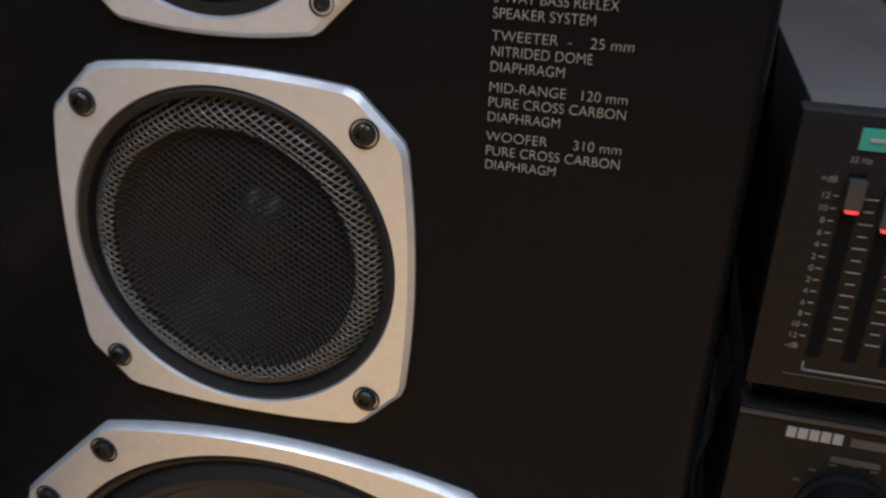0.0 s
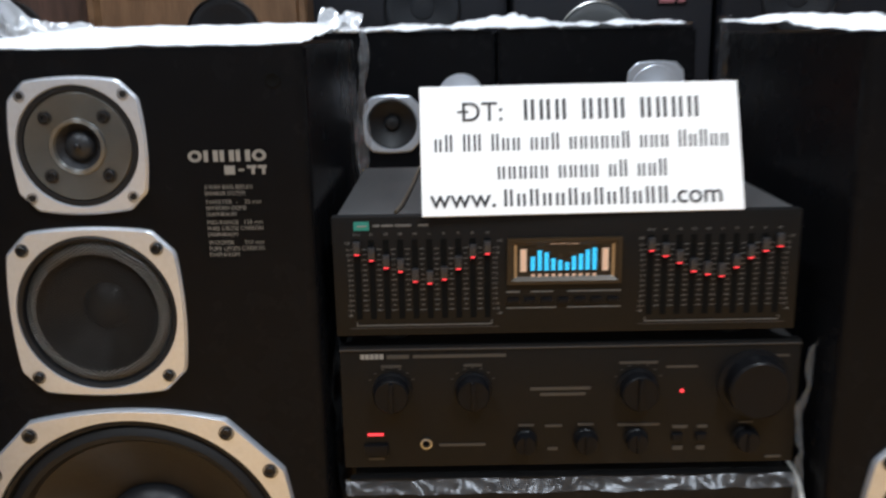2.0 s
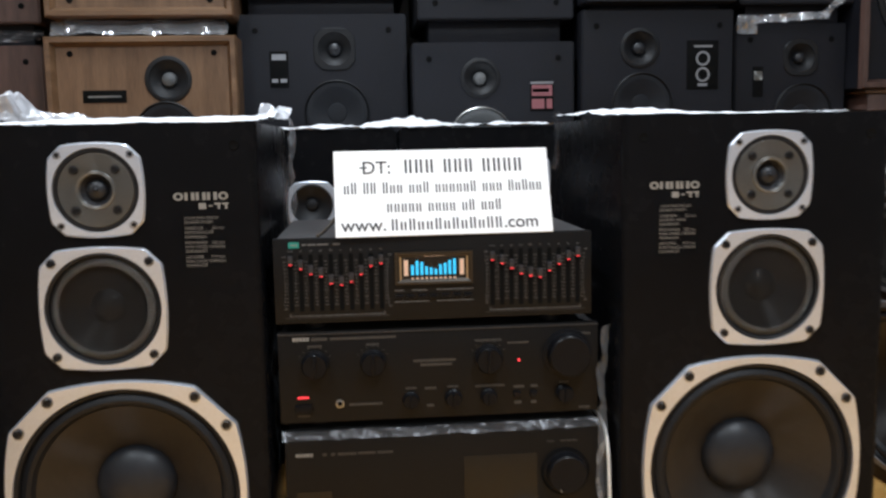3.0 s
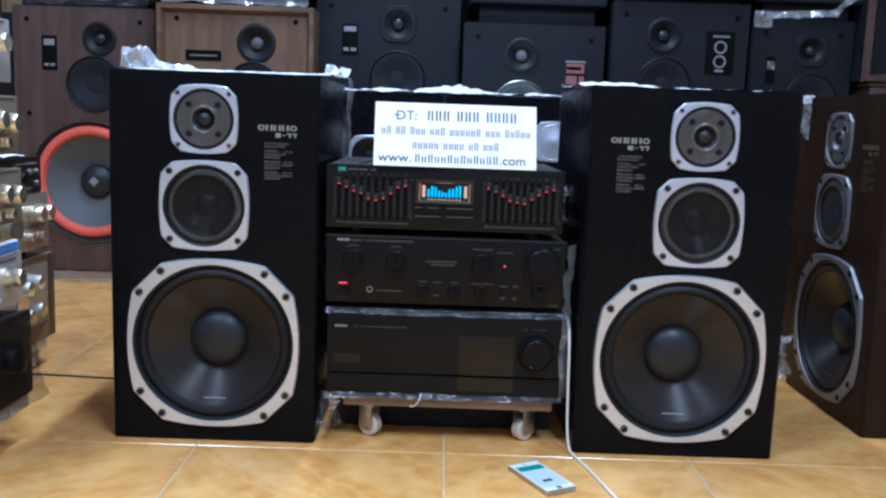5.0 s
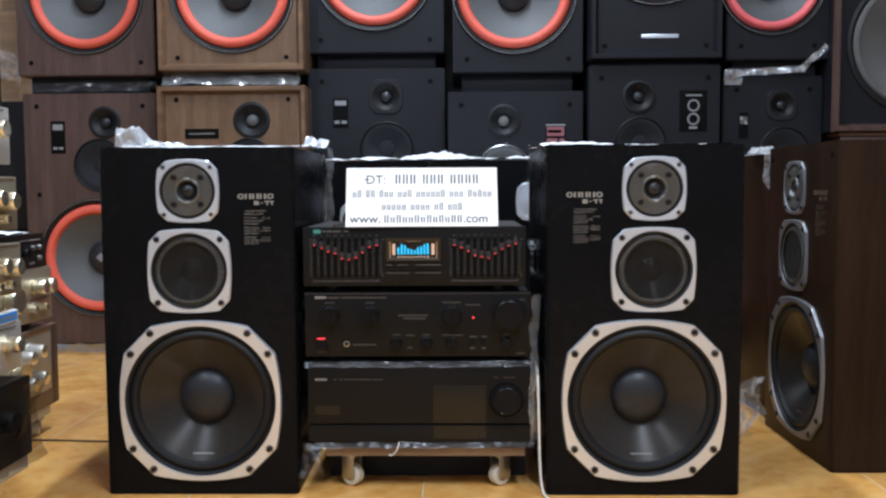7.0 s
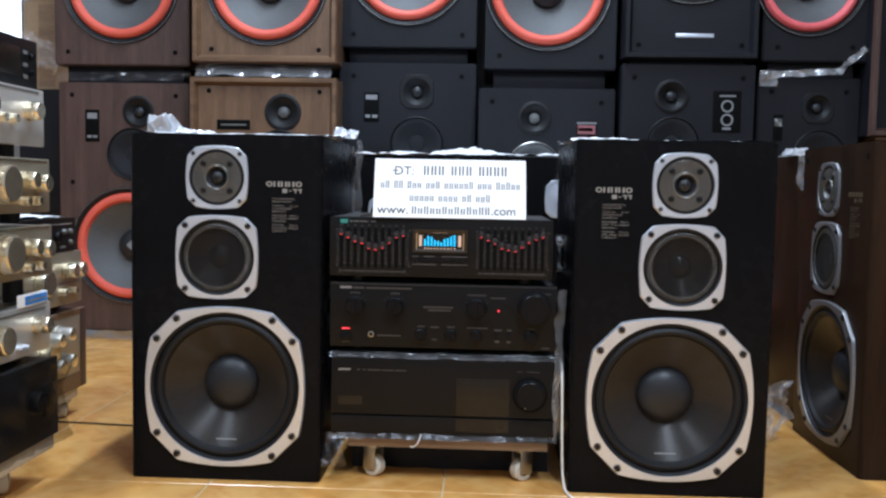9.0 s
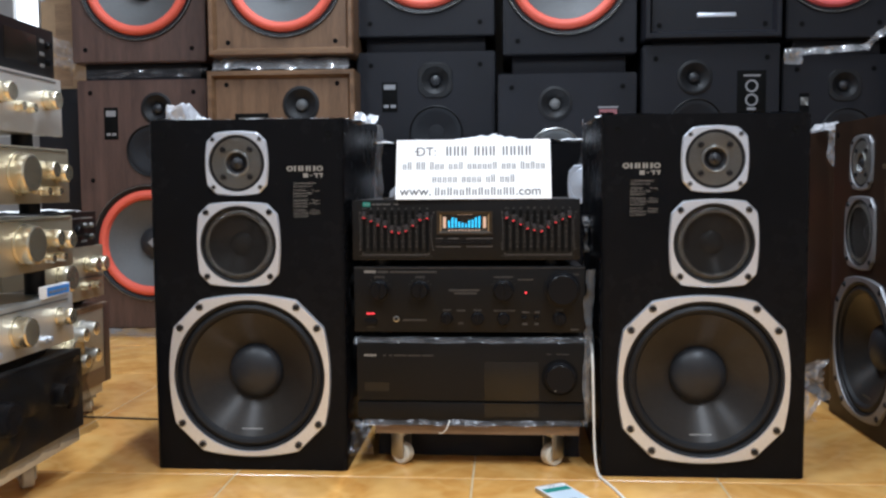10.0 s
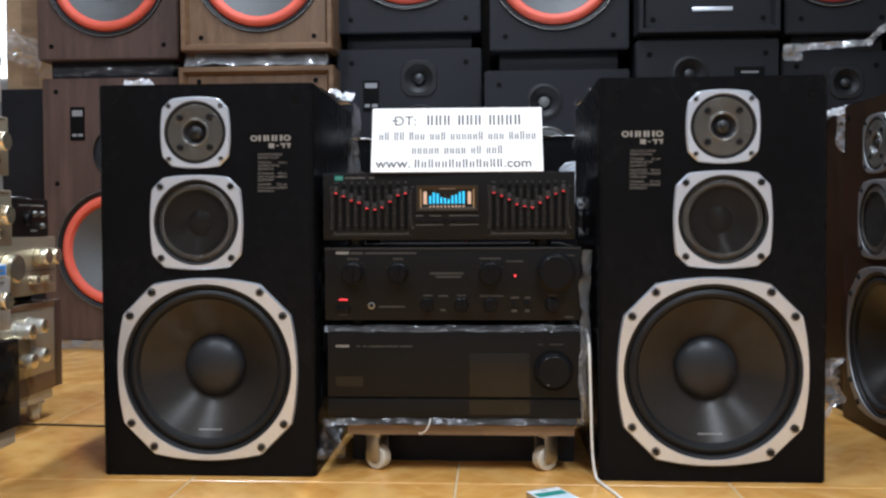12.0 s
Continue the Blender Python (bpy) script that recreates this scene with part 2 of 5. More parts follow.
# ---- building blocks ----
def thing(name, label, category, m=None, group="", kind=""):
    ob = new(name)
    ob.empty_display_size = 0.05
    if m is not None:
        ob.matrix_basis = m
    return tagged(ob, label, category, group, kind)


def finish(name, bm, mat, sharp=35):
    me = bpy.data.meshes.new(name)
    bm.to_mesh(me)
    bm.free()
    me.materials.append(mat)
    me.shade_smooth()
    me.set_sharp_from_angle(angle=radians(sharp))
    return me


def part(name, bm, mat, parent, label="", at=None):
    me = bm if isinstance(bm, bpy.types.Mesh) else finish(name, bm, mat)
    ob = new(name, me)
    ob.parent = parent
    if at is not None:
        ob.matrix_basis = at
    return tagged(ob, label)


def solid(name, bm, mat, label, category, group="", kind="", m=None):
    ob = new(name, finish(name, bm, mat))
    if m is not None:
        ob.matrix_basis = m
    return tagged(ob, label, category, group, kind)


def block(x0, x1, y0, y1, z0, z1, bevel=0.0, seg=2):
    bm = bmesh.new()
    bmesh.ops.create_cube(bm, size=1)
    for v in bm.verts:
        v.co = Vector(((x0 + x1) / 2 + v.co.x * (x1 - x0), (y0 + y1) / 2 + v.co.y * (y1 - y0), (z0 + z1) / 2 + v.co.z * (z1 - z0)))
    if bevel:
        bmesh.ops.bevel(bm, geom=list(bm.edges), offset=bevel, segments=seg, affect="EDGES", profile=0.6)
    return bm


def lathe(profile, n=48, cx=0.0, cz=0.0, cy=0.0):
    """A turned shape about the y axis; profile: (radius, y) from the rim to the middle, y negative towards the viewer."""
    bm = bmesh.new()
    rings = []
    for r, y in profile:
        if r <= 1e-6:
            rings.append([bm.verts.new((cx, cy + y, cz))])
        else:
            rings.append([bm.verts.new((cx + r * math.cos(2 * math.pi * i / n), cy + y, cz + r * math.sin(2 * math.pi * i / n))) for i in range(n)])
    for a, b in zip(rings, rings[1:]):
        for i in range(n):
            k = (i + 1) % n
            if len(b) == 1:
                bm.faces.new((a[i], a[k], b[0]))
            elif len(a) == 1:
                bm.faces.new((a[0], b[k], b[i]))
            else:
                bm.faces.new((a[i], a[k], b[k], b[i]))
    bmesh.ops.recalc_face_normals(bm, faces=bm.faces)
    return bm


def rim_radius(angle, p0, p1, mid):
    """Radius of a square frame with bowed sides and cut corners at an angle."""
    a = abs((angle + math.pi / 4) % (math.pi / 2) - math.pi / 4)
    c, s = math.cos(a), math.sin(a)
    cut = (p0 + p1) / (c + s)
    k = (mid - p0) * s * s / (p1 * p1)
    side = mid / c if k < 1e-9 else (-c + math.sqrt(c * c + 4 * k * mid)) / (2 * k)
    return min(cut, side)


def frame_plate(p0, p1, mid, hole, thick, n=144):
    bm = bmesh.new()
    rows = []
    for inset, y, inner in ((0, 0.0, False), (0, -thick * 0.45, False), (0.0022, -thick, False), (0, -thick, True), (-0.0012, -thick * 0.5, True), (-0.0012, 0.003, True)):
        row = []
        for i in range(n):
            a = 2 * math.pi * i / n
            r = (hole + inset) if inner else rim_radius(a, p0, p1, mid) - inset
            row.append(bm.verts.new((r * math.cos(a), y, r * math.sin(a))))
        rows.append(row)
    for a, b in zip(rows, rows[1:]):
        for i in range(n):
            k = (i + 1) % n
            bm.faces.new((a[i], a[k], b[k], b[i]))
    bmesh.ops.recalc_face_normals(bm, faces=bm.faces)
    return bm


def tube_along(points, radius, n=8):
    """A round cord through points."""
    bm = bmesh.new()
    rows = []
    pts = [Vector(p) for p in points]
    for i, p in enumerate(pts):
        d = (pts[min(i + 1, len(pts) - 1)] - pts[max(i - 1, 0)]).normalized()
        u = d.orthogonal().normalized() if i == 0 else (u - d * u.dot(d)).normalized()
        w = d.cross(u)
        rows.append([bm.verts.new(p + radius * (u * math.cos(2 * math.pi * k / n) + w * math.sin(2 * math.pi * k / n))) for k in range(n)])
    for a, b in zip(rows, rows[1:]):
        for k in range(n):
            bm.faces.new((a[k], a[(k + 1) % n], b[(k + 1) % n], b[k]))
    bm.faces.new(rows[0][::-1]), bm.faces.new(rows[-1])
    return bm


def smooth_line(points, steps=8):
    """Catmull-Rom through points."""
    p = [Vector(q) for q in points]
    p = [2 * p[0] - p[1]] + p + [2 * p[-1] - p[-2]]
    out = []
    for i in range(1, len(p) - 2):
        for s in range(steps):
            t = s / steps
            out.append(0.5 * ((2 * p[i]) + (p[i + 1] - p[i - 1]) * t + (2 * p[i - 1] - 5 * p[i] + 4 * p[i + 1] - p[i + 2]) * t * t + (3 * p[i] - p[i - 1] - 3 * p[i + 1] + p[i + 2]) * t ** 3))
    return out + [p[-2]]


def crumpled(corner, along, across, nu, nv, amount, seed, lumps=(), rough_scale=18.0):
    """A creased sheet: corner + u*along + v*across, pushed about by noise. lumps: (u, v, radius, height)."""
    bm = bmesh.new()
    corner, along, across = Vector(corner), Vector(along), Vector(across)
    nor = along.cross(across).normalized()
    grid = []
    for i in range(nu + 1):
        row = []
        for j in range(nv + 1):
            u, v = i / nu, j / nv
            p = corner + along * u + across * v
            q = p * rough_scale + Vector((seed * 7.3, seed * 3.1, seed))
            d = amount * (abs(noise.noise(q)) * 1.6 + 0.7 * abs(noise.noise(q * 2.7)) - 0.35)
            for lu, lv, lr, lh in lumps:
                k = math.exp(-(((u - lu) * along.length) ** 2 + ((v - lv) * across.length) ** 2) / (lr * lr))
                d += lh * k * (0.65 + 0.9 * abs(noise.noise(q * 1.9)))
            slide = Vector((noise.noise(q + Vector((9, 0, 0))), noise.noise(q + Vector((0, 9, 0))), 0)) * amount * 0.8
            row.append(bm.verts.new(p + nor * d + slide))
        grid.append(row)
    for i in range(nu):
        for j in range(nv):
            bm.faces.new((grid[i][j], grid[i + 1][j], grid[i + 1][j + 1], grid[i][j + 1]))
    return bm


def lettering(text, size, x, y, z, align="LEFT", stretch=1.0, thin=0.018):
    """Raised printed letters facing -y, with their baseline at z."""
    cu = bpy.data.curves.new("lettering", "FONT")
    cu.body, cu.size, cu.align_x, cu.extrude = text, size, align, 0.0001
    cu.offset = -thin * size
    ob = bpy.data.objects.new("lettering", cu)
    me = bpy.data.meshes.new_from_object(ob)
    bpy.data.objects.remove(ob)
    me.transform(Matrix.Translation((x, y, z)) @ Matrix.Rotation(radians(90), 4, "X") @ Matrix.Diagonal((stretch, 1, 1, 1)))
    return me


def lettered(text, size, x, y, z, mat, parent, align="LEFT", stretch=1.0, thin=0.0):
    me = lettering(text, size, x, y, z, align, stretch, thin)
    me.materials.append(mat)
    ob = new("lettering", me)
    ob.parent = parent
    return ob


def bar(x0, x1, z0, z1, y, mat, parent, name="printed_bar", depth=0.0006):
    return part(name, block(x0, x1, y - depth, y, z0, z1), mat, parent)


def box_with_holes(x0, x1, depth, z0, z1, holes, bevel=0.004, round_front=0.0):
    """A box with its front at y = 0, and round openings (x, z, radius) cut through that front."""
    bm = block(x0, x1, 0, depth, z0, z1)
    if round_front:
        tall = [e for e in bm.edges if abs((e.verts[0].co - e.verts[1].co).z) > 0.3 and e.verts[0].co.y < 0.1]
        bmesh.ops.bevel(bm, geom=tall, offset=round_front, segments=4, affect="EDGES", profile=0.5)
    bmesh.ops.bevel(bm, geom=[e for e in bm.edges if e.calc_face_angle(0) > 0.9], offset=bevel, segments=2, affect="EDGES")
    bm.normal_update()
    front = max((f for f in bm.faces if f.normal.y < -0.99), key=lambda f: f.calc_area())
    rim = list(front.edges)
    bmesh.ops.delete(bm, geom=[front], context="FACES_ONLY")
    for hx, hz, r in holes:
        ring = [bm.verts.new((hx + r * math.cos(2 * math.pi * i / 48), 0, hz + r * math.sin(2 * math.pi * i / 48))) for i in range(48)]
        rim += [bm.edges.new((ring[i], ring[(i + 1) % 48])) for i in range(48)]
    bmesh.ops.triangle_fill(bm, use_beauty=True, use_dissolve=False, edges=rim, normal=(0, -1, 0))
    return bm


# ---- setting ----
X0, X1, Y0, Y1, H = -2.2, 2.75, -3.3, 2.0, 2.9
solid("floor", block(X0, X1, Y0, Y1, -0.12, -0.0012), GROUT, "ochre glazed tile floor with pale grout", "floor", kind="structure")
floor = bpy.data.objects["floor"]
solid("wall_north", block(X0, X1, Y1, Y1 + 0.15, -0.12, H), PLASTER, "grey plastered wall behind the stacked speakers", "wall", kind="structure")
solid("wall_south", block(X0, X1, Y0 - 0.15, Y0, -0.12, H), SOUTH_PAINT, "plain grey painted wall", "wall", kind="structure")
solid("wall_east", block(X1, X1 + 0.15, Y0 - 0.15, Y1 + 0.15, -0.12, H), PLASTER, "plain grey plastered side wall", "wall", kind="structure")
solid("wall_west", block(X0 - 0.15, X0, Y0 - 0.15, Y1 + 0.15, -0.12, H), PLASTER, "plain grey plastered side wall", "wall", kind="structure")
solid("ceiling", block(X0 - 0.15, X1 + 0.15, Y0 - 0.15, Y1 + 0.15, H, H + 0.12), CEILING, "plain white painted ceiling", "ceiling", kind="structure")


def ceiling_lamp(x, y):
    lamp = thing("ceiling_light", "white fluorescent batten fixed to the ceiling", "light", pose(x, y, 0), "ceiling lights")
    part("housing", block(-0.05, 0.05, -0.63, 0.63, H - 0.055, H, 0.006), WHITE_METAL, lamp)
    part("tube", tube_along([(0, -0.59, H - 0.085), (0, 0, H - 0.085), (0, 0.59, H - 0.085)], 0.014, 12), TUBE, lamp)
    for s in (-1, 1):
        part("lamp_holder", block(-0.018, 0.018, s * 0.605 - 0.015, s * 0.605 + 0.015, H - 0.105, H - 0.05, 0.003), WHITE_METAL, lamp)


for lx, ly, lz, watts in LAMPS:
    ceiling_lamp(lx, ly)


# ---- three-way floor speakers ----
def make_grille(radius, inner, pitch, wire, dome, mat):
    """Woven wire between two radii over a shallow bowl, two crossing sets of wires."""
    verts, faces = [], []
    for turn in (radians(32), radians(-32)):
        c, s = math.cos(turn), math.sin(turn)
        k = -radius
        while k < radius:
            outer = math.sqrt(max(0, radius * radius - k * k))
            gap = math.sqrt(inner * inner - k * k) if abs(k) < inner else 0.0
            for t0, t1 in (((-outer, outer),) if gap == 0 else ((-outer, -gap), (gap, outer))):
                if t1 - t0 < 0.003:
                    continue
                n = max(3, int((t1 - t0) / 0.003))
                first = len(verts)
                for i in range(n + 1):
                    t = t0 + (t1 - t0) * i / n
                    x, z = t * c - k * s, t * s + k * c
                    y = dome(math.hypot(x, z) / radius)
                    for dy, dw in ((-wire, 0), (0.5 * wire, 0.85 * wire), (0.5 * wire, -0.85 * wire)):
                        verts.append((x - dw * s, y + dy, z + dw * c))
                for i in range(n):
                    a = first + 3 * i
                    for q in range(3):
                        w = (q + 1) % 3
                        faces.append((a + q, a + w, a + 3 + w, a + 3 + q))
            k += pitch
    me = bpy.data.meshes.new("grille")
    me.from_pydata(verts, [], faces)
    me.materials.append(mat)
    me.shade_smooth()
    return me


SCREW_MESH = finish("screw", lathe([(0.0060, 0.0), (0.0060, -0.0006), (0.0054, -0.0008), (0.0050, 0.0006), (0.0047, 0.0006), (0.0044, -0.0020), (0.0036, -0.0028), (0.0024, -0.0028), (0.0021, -0.0012), (0.0, -0.0012)], 20), SCREW)
SCREW_SMALL = finish("screw", lathe([(0.0046, 0.0), (0.0046, -0.0010), (0.0038, 0.0006), (0.0033, 0.0006), (0.003, -0.0012), (0.0016, -0.0016), (0.0, -0.0006)], 16), SCREW)
BOWL = lambda r: 0.001 - 0.0055 * math.sin((1 - r) / 0.24 * math.pi) if r > 0.76 else 0.001 - 0.0035 * (1 - (r / 0.76) ** 2)
# one woven grille in two tones: darker centre, rim with painted sheen
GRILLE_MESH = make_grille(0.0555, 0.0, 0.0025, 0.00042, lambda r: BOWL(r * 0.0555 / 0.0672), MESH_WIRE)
GRILLE_RIM = make_grille(0.0655, 0.0545, 0.0025, 0.00046, BOWL, MESH_RIM_SHEEN)
TWEETER_GRILLE = make_grille(0.0455, 0.0250, 0.0022, 0.0004, lambda r: -0.0032, MESH_GREY)
TWEETER_FRAME = finish("frame", frame_plate(0.0557, 0.0404, 0.0591, 0.0526, 0.0045), BRUSHED)
MID_FRAME = finish("frame", frame_plate(0.0749, 0.0553, 0.0788, 0.0717, 0.0050), BRUSHED)
WOOFER_FRAME = finish("frame", frame_plate(0.1424, 0.0915, 0.1531, 0.1428, 0.0060), BRUSHED)
SPEC = ["3 WAY BASS REFLEX", "SPEAKER SYSTEM", "TWEETER  -    25 mm", "NITRIDED DOME", "DIAPHRAGM", "MID-RANGE   120 mm", "PURE CROSS CARBON", "DIAPHRAGM", "WOOFER      310 mm", "PURE CROSS CARBON", "DIAPHRAGM"]
SPEC_Z = [0.5352, 0.5298, 0.5222, 0.5168, 0.5114, 0.5041, 0.4987, 0.4933, 0.4860, 0.4806, 0.4752]


def driver(parent, name, x, z, frame_mesh, screws, screw_mesh, proud, label, frame_mat=None, grow=1.0):
    d = new(name)
    d.empty_display_size = 0.03
    d.parent = parent
    d.matrix_basis = pose(x, 0, z)
    tagged(d, label)
    fr = part("frame", frame_mesh, None, d, "brushed aluminium frame with cut corners")
    if frame_mat is not None:
        fr.material_slots[0].link = "OBJECT"
        fr.material_slots[0].material = frame_mat
    for sx, sz in screws:
        part("screw", screw_mesh, None, d, at=pose(sx, -proud, sz) @ Matrix.Diagonal((grow, 1, grow, 1)))
    return d


def floor_speaker(label, wood, m, mirror=1, half=0.182, height=0.655, depth=0.40, print_mat=PRINT, group="three-way speakers", frame_mat=None, aside=0.0155):
    sp = thing("floor_speaker", label, "speaker", m, group)
    dx = -aside * mirror
    bm = box_with_holes(-half, half, depth, 0, height, [(dx, 0.5745, 0.0530), (dx, 0.4255, 0.0730), (0, 0.180, 0.1440)], 0.0022, 0.011)
    part("cabinet", bm, wood, sp)
    tw = driver(sp, "tweeter", dx, 0.5745, TWEETER_FRAME, [(a * 0.0437, b * 0.0437) for a in (-1, 1) for b in (-1, 1)], SCREW_SMALL, 0.0045, "tweeter with a grey plate and small dome", frame_mat)
    part("gasket", lathe([(0.0534, 0.0006), (0.0525, -0.0026), (0.0495, -0.0034), (0.0470, -0.0030), (0.0462, 0.0)], 64), RUBBER, tw)
    part("plate", lathe([(0.0465, -0.0008), (0.0455, -0.0026), (0.0245, -0.0022), (0.0235, -0.0046), (0.0205, -0.0046), (0.0195, -0.0010)], 64), BRUSHED_DULL, tw, "grey spun metal plate")
    part("grille", TWEETER_GRILLE, None, tw)
    part("horn", lathe([(0.0198, -0.0012), (0.0165, 0.0035), (0.0135, 0.0060), (0.0128, 0.0052)], 40), CAP, tw)
    part("dome", lathe([(0.0129, 0.0055), (0.0118, 0.0010), (0.0085, -0.0020), (0.004, -0.0034), (0.0, -0.0038)], 40), DUSTCAP, tw)
    part("phase_plug", lathe([(0.0030, -0.003), (0.0030, -0.0056), (0.0018, -0.0066), (0.0, -0.0068)], 20), SCREW, tw)
    for a in (-1, 1):
        for b in (-1, 1):
            part("plate_screw", SCREW_MESH, None, tw, at=pose(a * 0.0250, -0.0030, b * 0.0250))
    md = driver(sp, "midrange", dx, 0.4255, MID_FRAME, [(a * 0.0592, b * 0.0592) for a in (-1, 1) for b in (-1, 1)], SCREW_MESH, 0.005, "midrange driver behind a woven wire grille", frame_mat)
    part("gasket", lathe([(0.0735, 0.0008), (0.0722, -0.0030), (0.0695, -0.0048), (0.0668, -0.0036), (0.0652, 0.0020), (0.0640, 0.0075)], 64), RUBBER, md)
    part("cone", lathe([(0.0650, 0.0075), (0.0590, 0.0050), (0.0520, 0.0070), (0.0480, 0.0105), (0.0220, 0.0200), (0.0205, 0.0170), (0.0140, 0.0120), (0.0, 0.0100)], 64), CONE, md)
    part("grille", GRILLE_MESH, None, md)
    part("grille_rim", GRILLE_RIM, None, md, "wire roll round the grille, its sheen put into the colour")
    wf = driver(sp, "woofer", 0.0, 0.1800, WOOFER_FRAME, [(a * u, b * w) for a in (-1, 1) for b in (-1, 1) for u, w in ((0.091, 0.129), (0.129, 0.090))], SCREW_MESH, 0.006, "large woofer with a carbon cone", frame_mat, 1.2)
    part("surround", lathe([(0.1450, 0.001), (0.1432, -0.0036), (0.1400, -0.0044), (0.1372, -0.0028), (0.1350, 0.002), (0.1315, -0.0012), (0.1265, -0.0032), (0.1215, -0.0012), (0.1185, 0.0035), (0.1165, 0.006)], 96), RUBBER, wf)
    part("cone", lathe([(0.1178, 0.0050), (0.1140, 0.0066), (0.0900, 0.0220), (0.0700, 0.0345), (0.0525, 0.0455), (0.0480, 0.0480)], 96), CONE, wf)
    part("dust_cap", lathe([(0.0515, 0.0462), (0.0510, 0.0415), (0.0478, 0.0362), (0.0410, 0.0305), (0.0305, 0.0252), (0.0170, 0.0215), (0.0, 0.0205)], 64), DUSTCAP, wf)
    for k in range(9):
        mx = -0.0205 + k * 0.0045
        strip = block(mx, mx + 0.0034, -0.0004, 0, -0.0013, 0.0013)
        bmesh.ops.rotate(strip, verts=strip.verts, matrix=Matrix.Rotation(radians(-33), 3, "X"))
        bmesh.ops.translate(strip, verts=strip.verts, vec=(0.0, 0.0122, -0.1040))
        part("printed_bar", strip, print_mat, wf)
    logo_x0, logo_x1 = (0.076, 0.145) if mirror > 0 else (-0.146, -0.078)
    w = (logo_x1 - logo_x0) / 5
    for k in range(5):
        a, b = logo_x0 + k * w + 0.0008, logo_x0 + (k + 1) * w - 0.0008
        if k in (0, 4):
            bm = lathe([(0.0058, 0), (0.0058, -0.0008), (0.0030, -0.0008), (0.0030, 0)], 24, (a + b) / 2, 0.5640)
            bmesh.ops.scale(bm, verts=bm.verts, vec=(1.05, 1, 0.86), space=Matrix.Translation((-(a + b) / 2, 0, -0.5640)))
            part("logo_shape", bm, print_mat, sp)
        else:
            part("logo_shape", block(a, a + 0.0036, -0.0008, 0, 0.5592, 0.5688), print_mat, sp)
            part("logo_shape", block(b - 0.0042, b, -0.0008, 0, 0.5592, 0.5688), print_mat, sp)
    for k, (u0, u1) in enumerate(((0.0375, 0.0285), (0.0255, 0.0205), (0.0180, 0.0100), (0.0085, 0.0010))):
        zz = (0.5478, 0.5554) if k != 1 else (0.5508, 0.5524)
        part("logo_shape", block(logo_x1 - u0, logo_x1 - u1, -0.0008, 0, zz[0] if k < 2 else zz[1] - 0.0024, zz[1]), print_mat, sp)
        if k > 1:
            part("logo_shape", block(logo_x1 - u1 - 0.0042, logo_x1 - u1 - 0.0014, -0.0008, 0, zz[0], zz[1] - 0.0024), print_mat, sp)
    tx = 0.0885 if mirror > 0 else -0.132
    for text, z in zip(SPEC, SPEC_Z):
        me = lettering(text, 0.0052, 0, 0, 0)
        wide = max(v.co.x for v in me.vertices)
        target = 0.0485 if ("mm" in text or "CARBON" in text) else wide * 0.0485 / 0.054
        me.transform(Matrix.Translation((tx, -0.0003, z)) @ Matrix.Diagonal((target / wide, 1, 1, 1)))
        me.materials.append(PRINT_SPEC if print_mat is PRINT else print_mat)
        part("lettering", me, None, sp)
    for a in (-1, 1):
        part("grille_socket", lathe([(0.0068, 0), (0.0066, -0.0006), (0.0058, -0.0010), (0.0050, -0.0005), (0.0, -0.0005)], 20, a * (half - 0.028), height - 0.028), HOLE, sp)
    return sp


sp_a = floor_speaker("black lacquered three-way floor speaker with silver driver frames", BLACK_LACQUER, pose(0.0, 0.002, 0), 1)
sp_b = floor_speaker("black lacquered three-way floor speaker with mirrored driver layout", BLACK_LACQUER, pose(0.8295, -0.002, 0, 0, 0, 0.0), -1)
sp_c = floor_speaker("rosewood three-way floor speaker turned sideways beside the black one", ROSEWOOD, pose(1.232, 0.318, 0, 0, 0, -89.5), 1, 0.190, 0.668, 0.40, GOLD_PRINT, frame_mat=SHADED_FRAME, aside=0.024)

# ---- the amplifier tower ----
EQ_X0, EQ_X1 = 0.195, 0.611


def round_knob(parent, x, z, r, length, y, name="knob", notch=True, mat=None):
    k = part(name, lathe([(r * 1.12, 0), (r * 1.12, -0.002), (r, -0.003), (r * 0.97, -length + 0.0015), (r * 0.90, -length), (0, -length)], 36, x, z, y), mat or KNOB, parent)
    if notch:
        part("pointer", block(x - r * 0.13, x + r * 0.13, y - length - 0.003, y - length + 0.0005, z - r * 0.85, z + r * 0.85, 0.0006), KNOB, k)
    return k


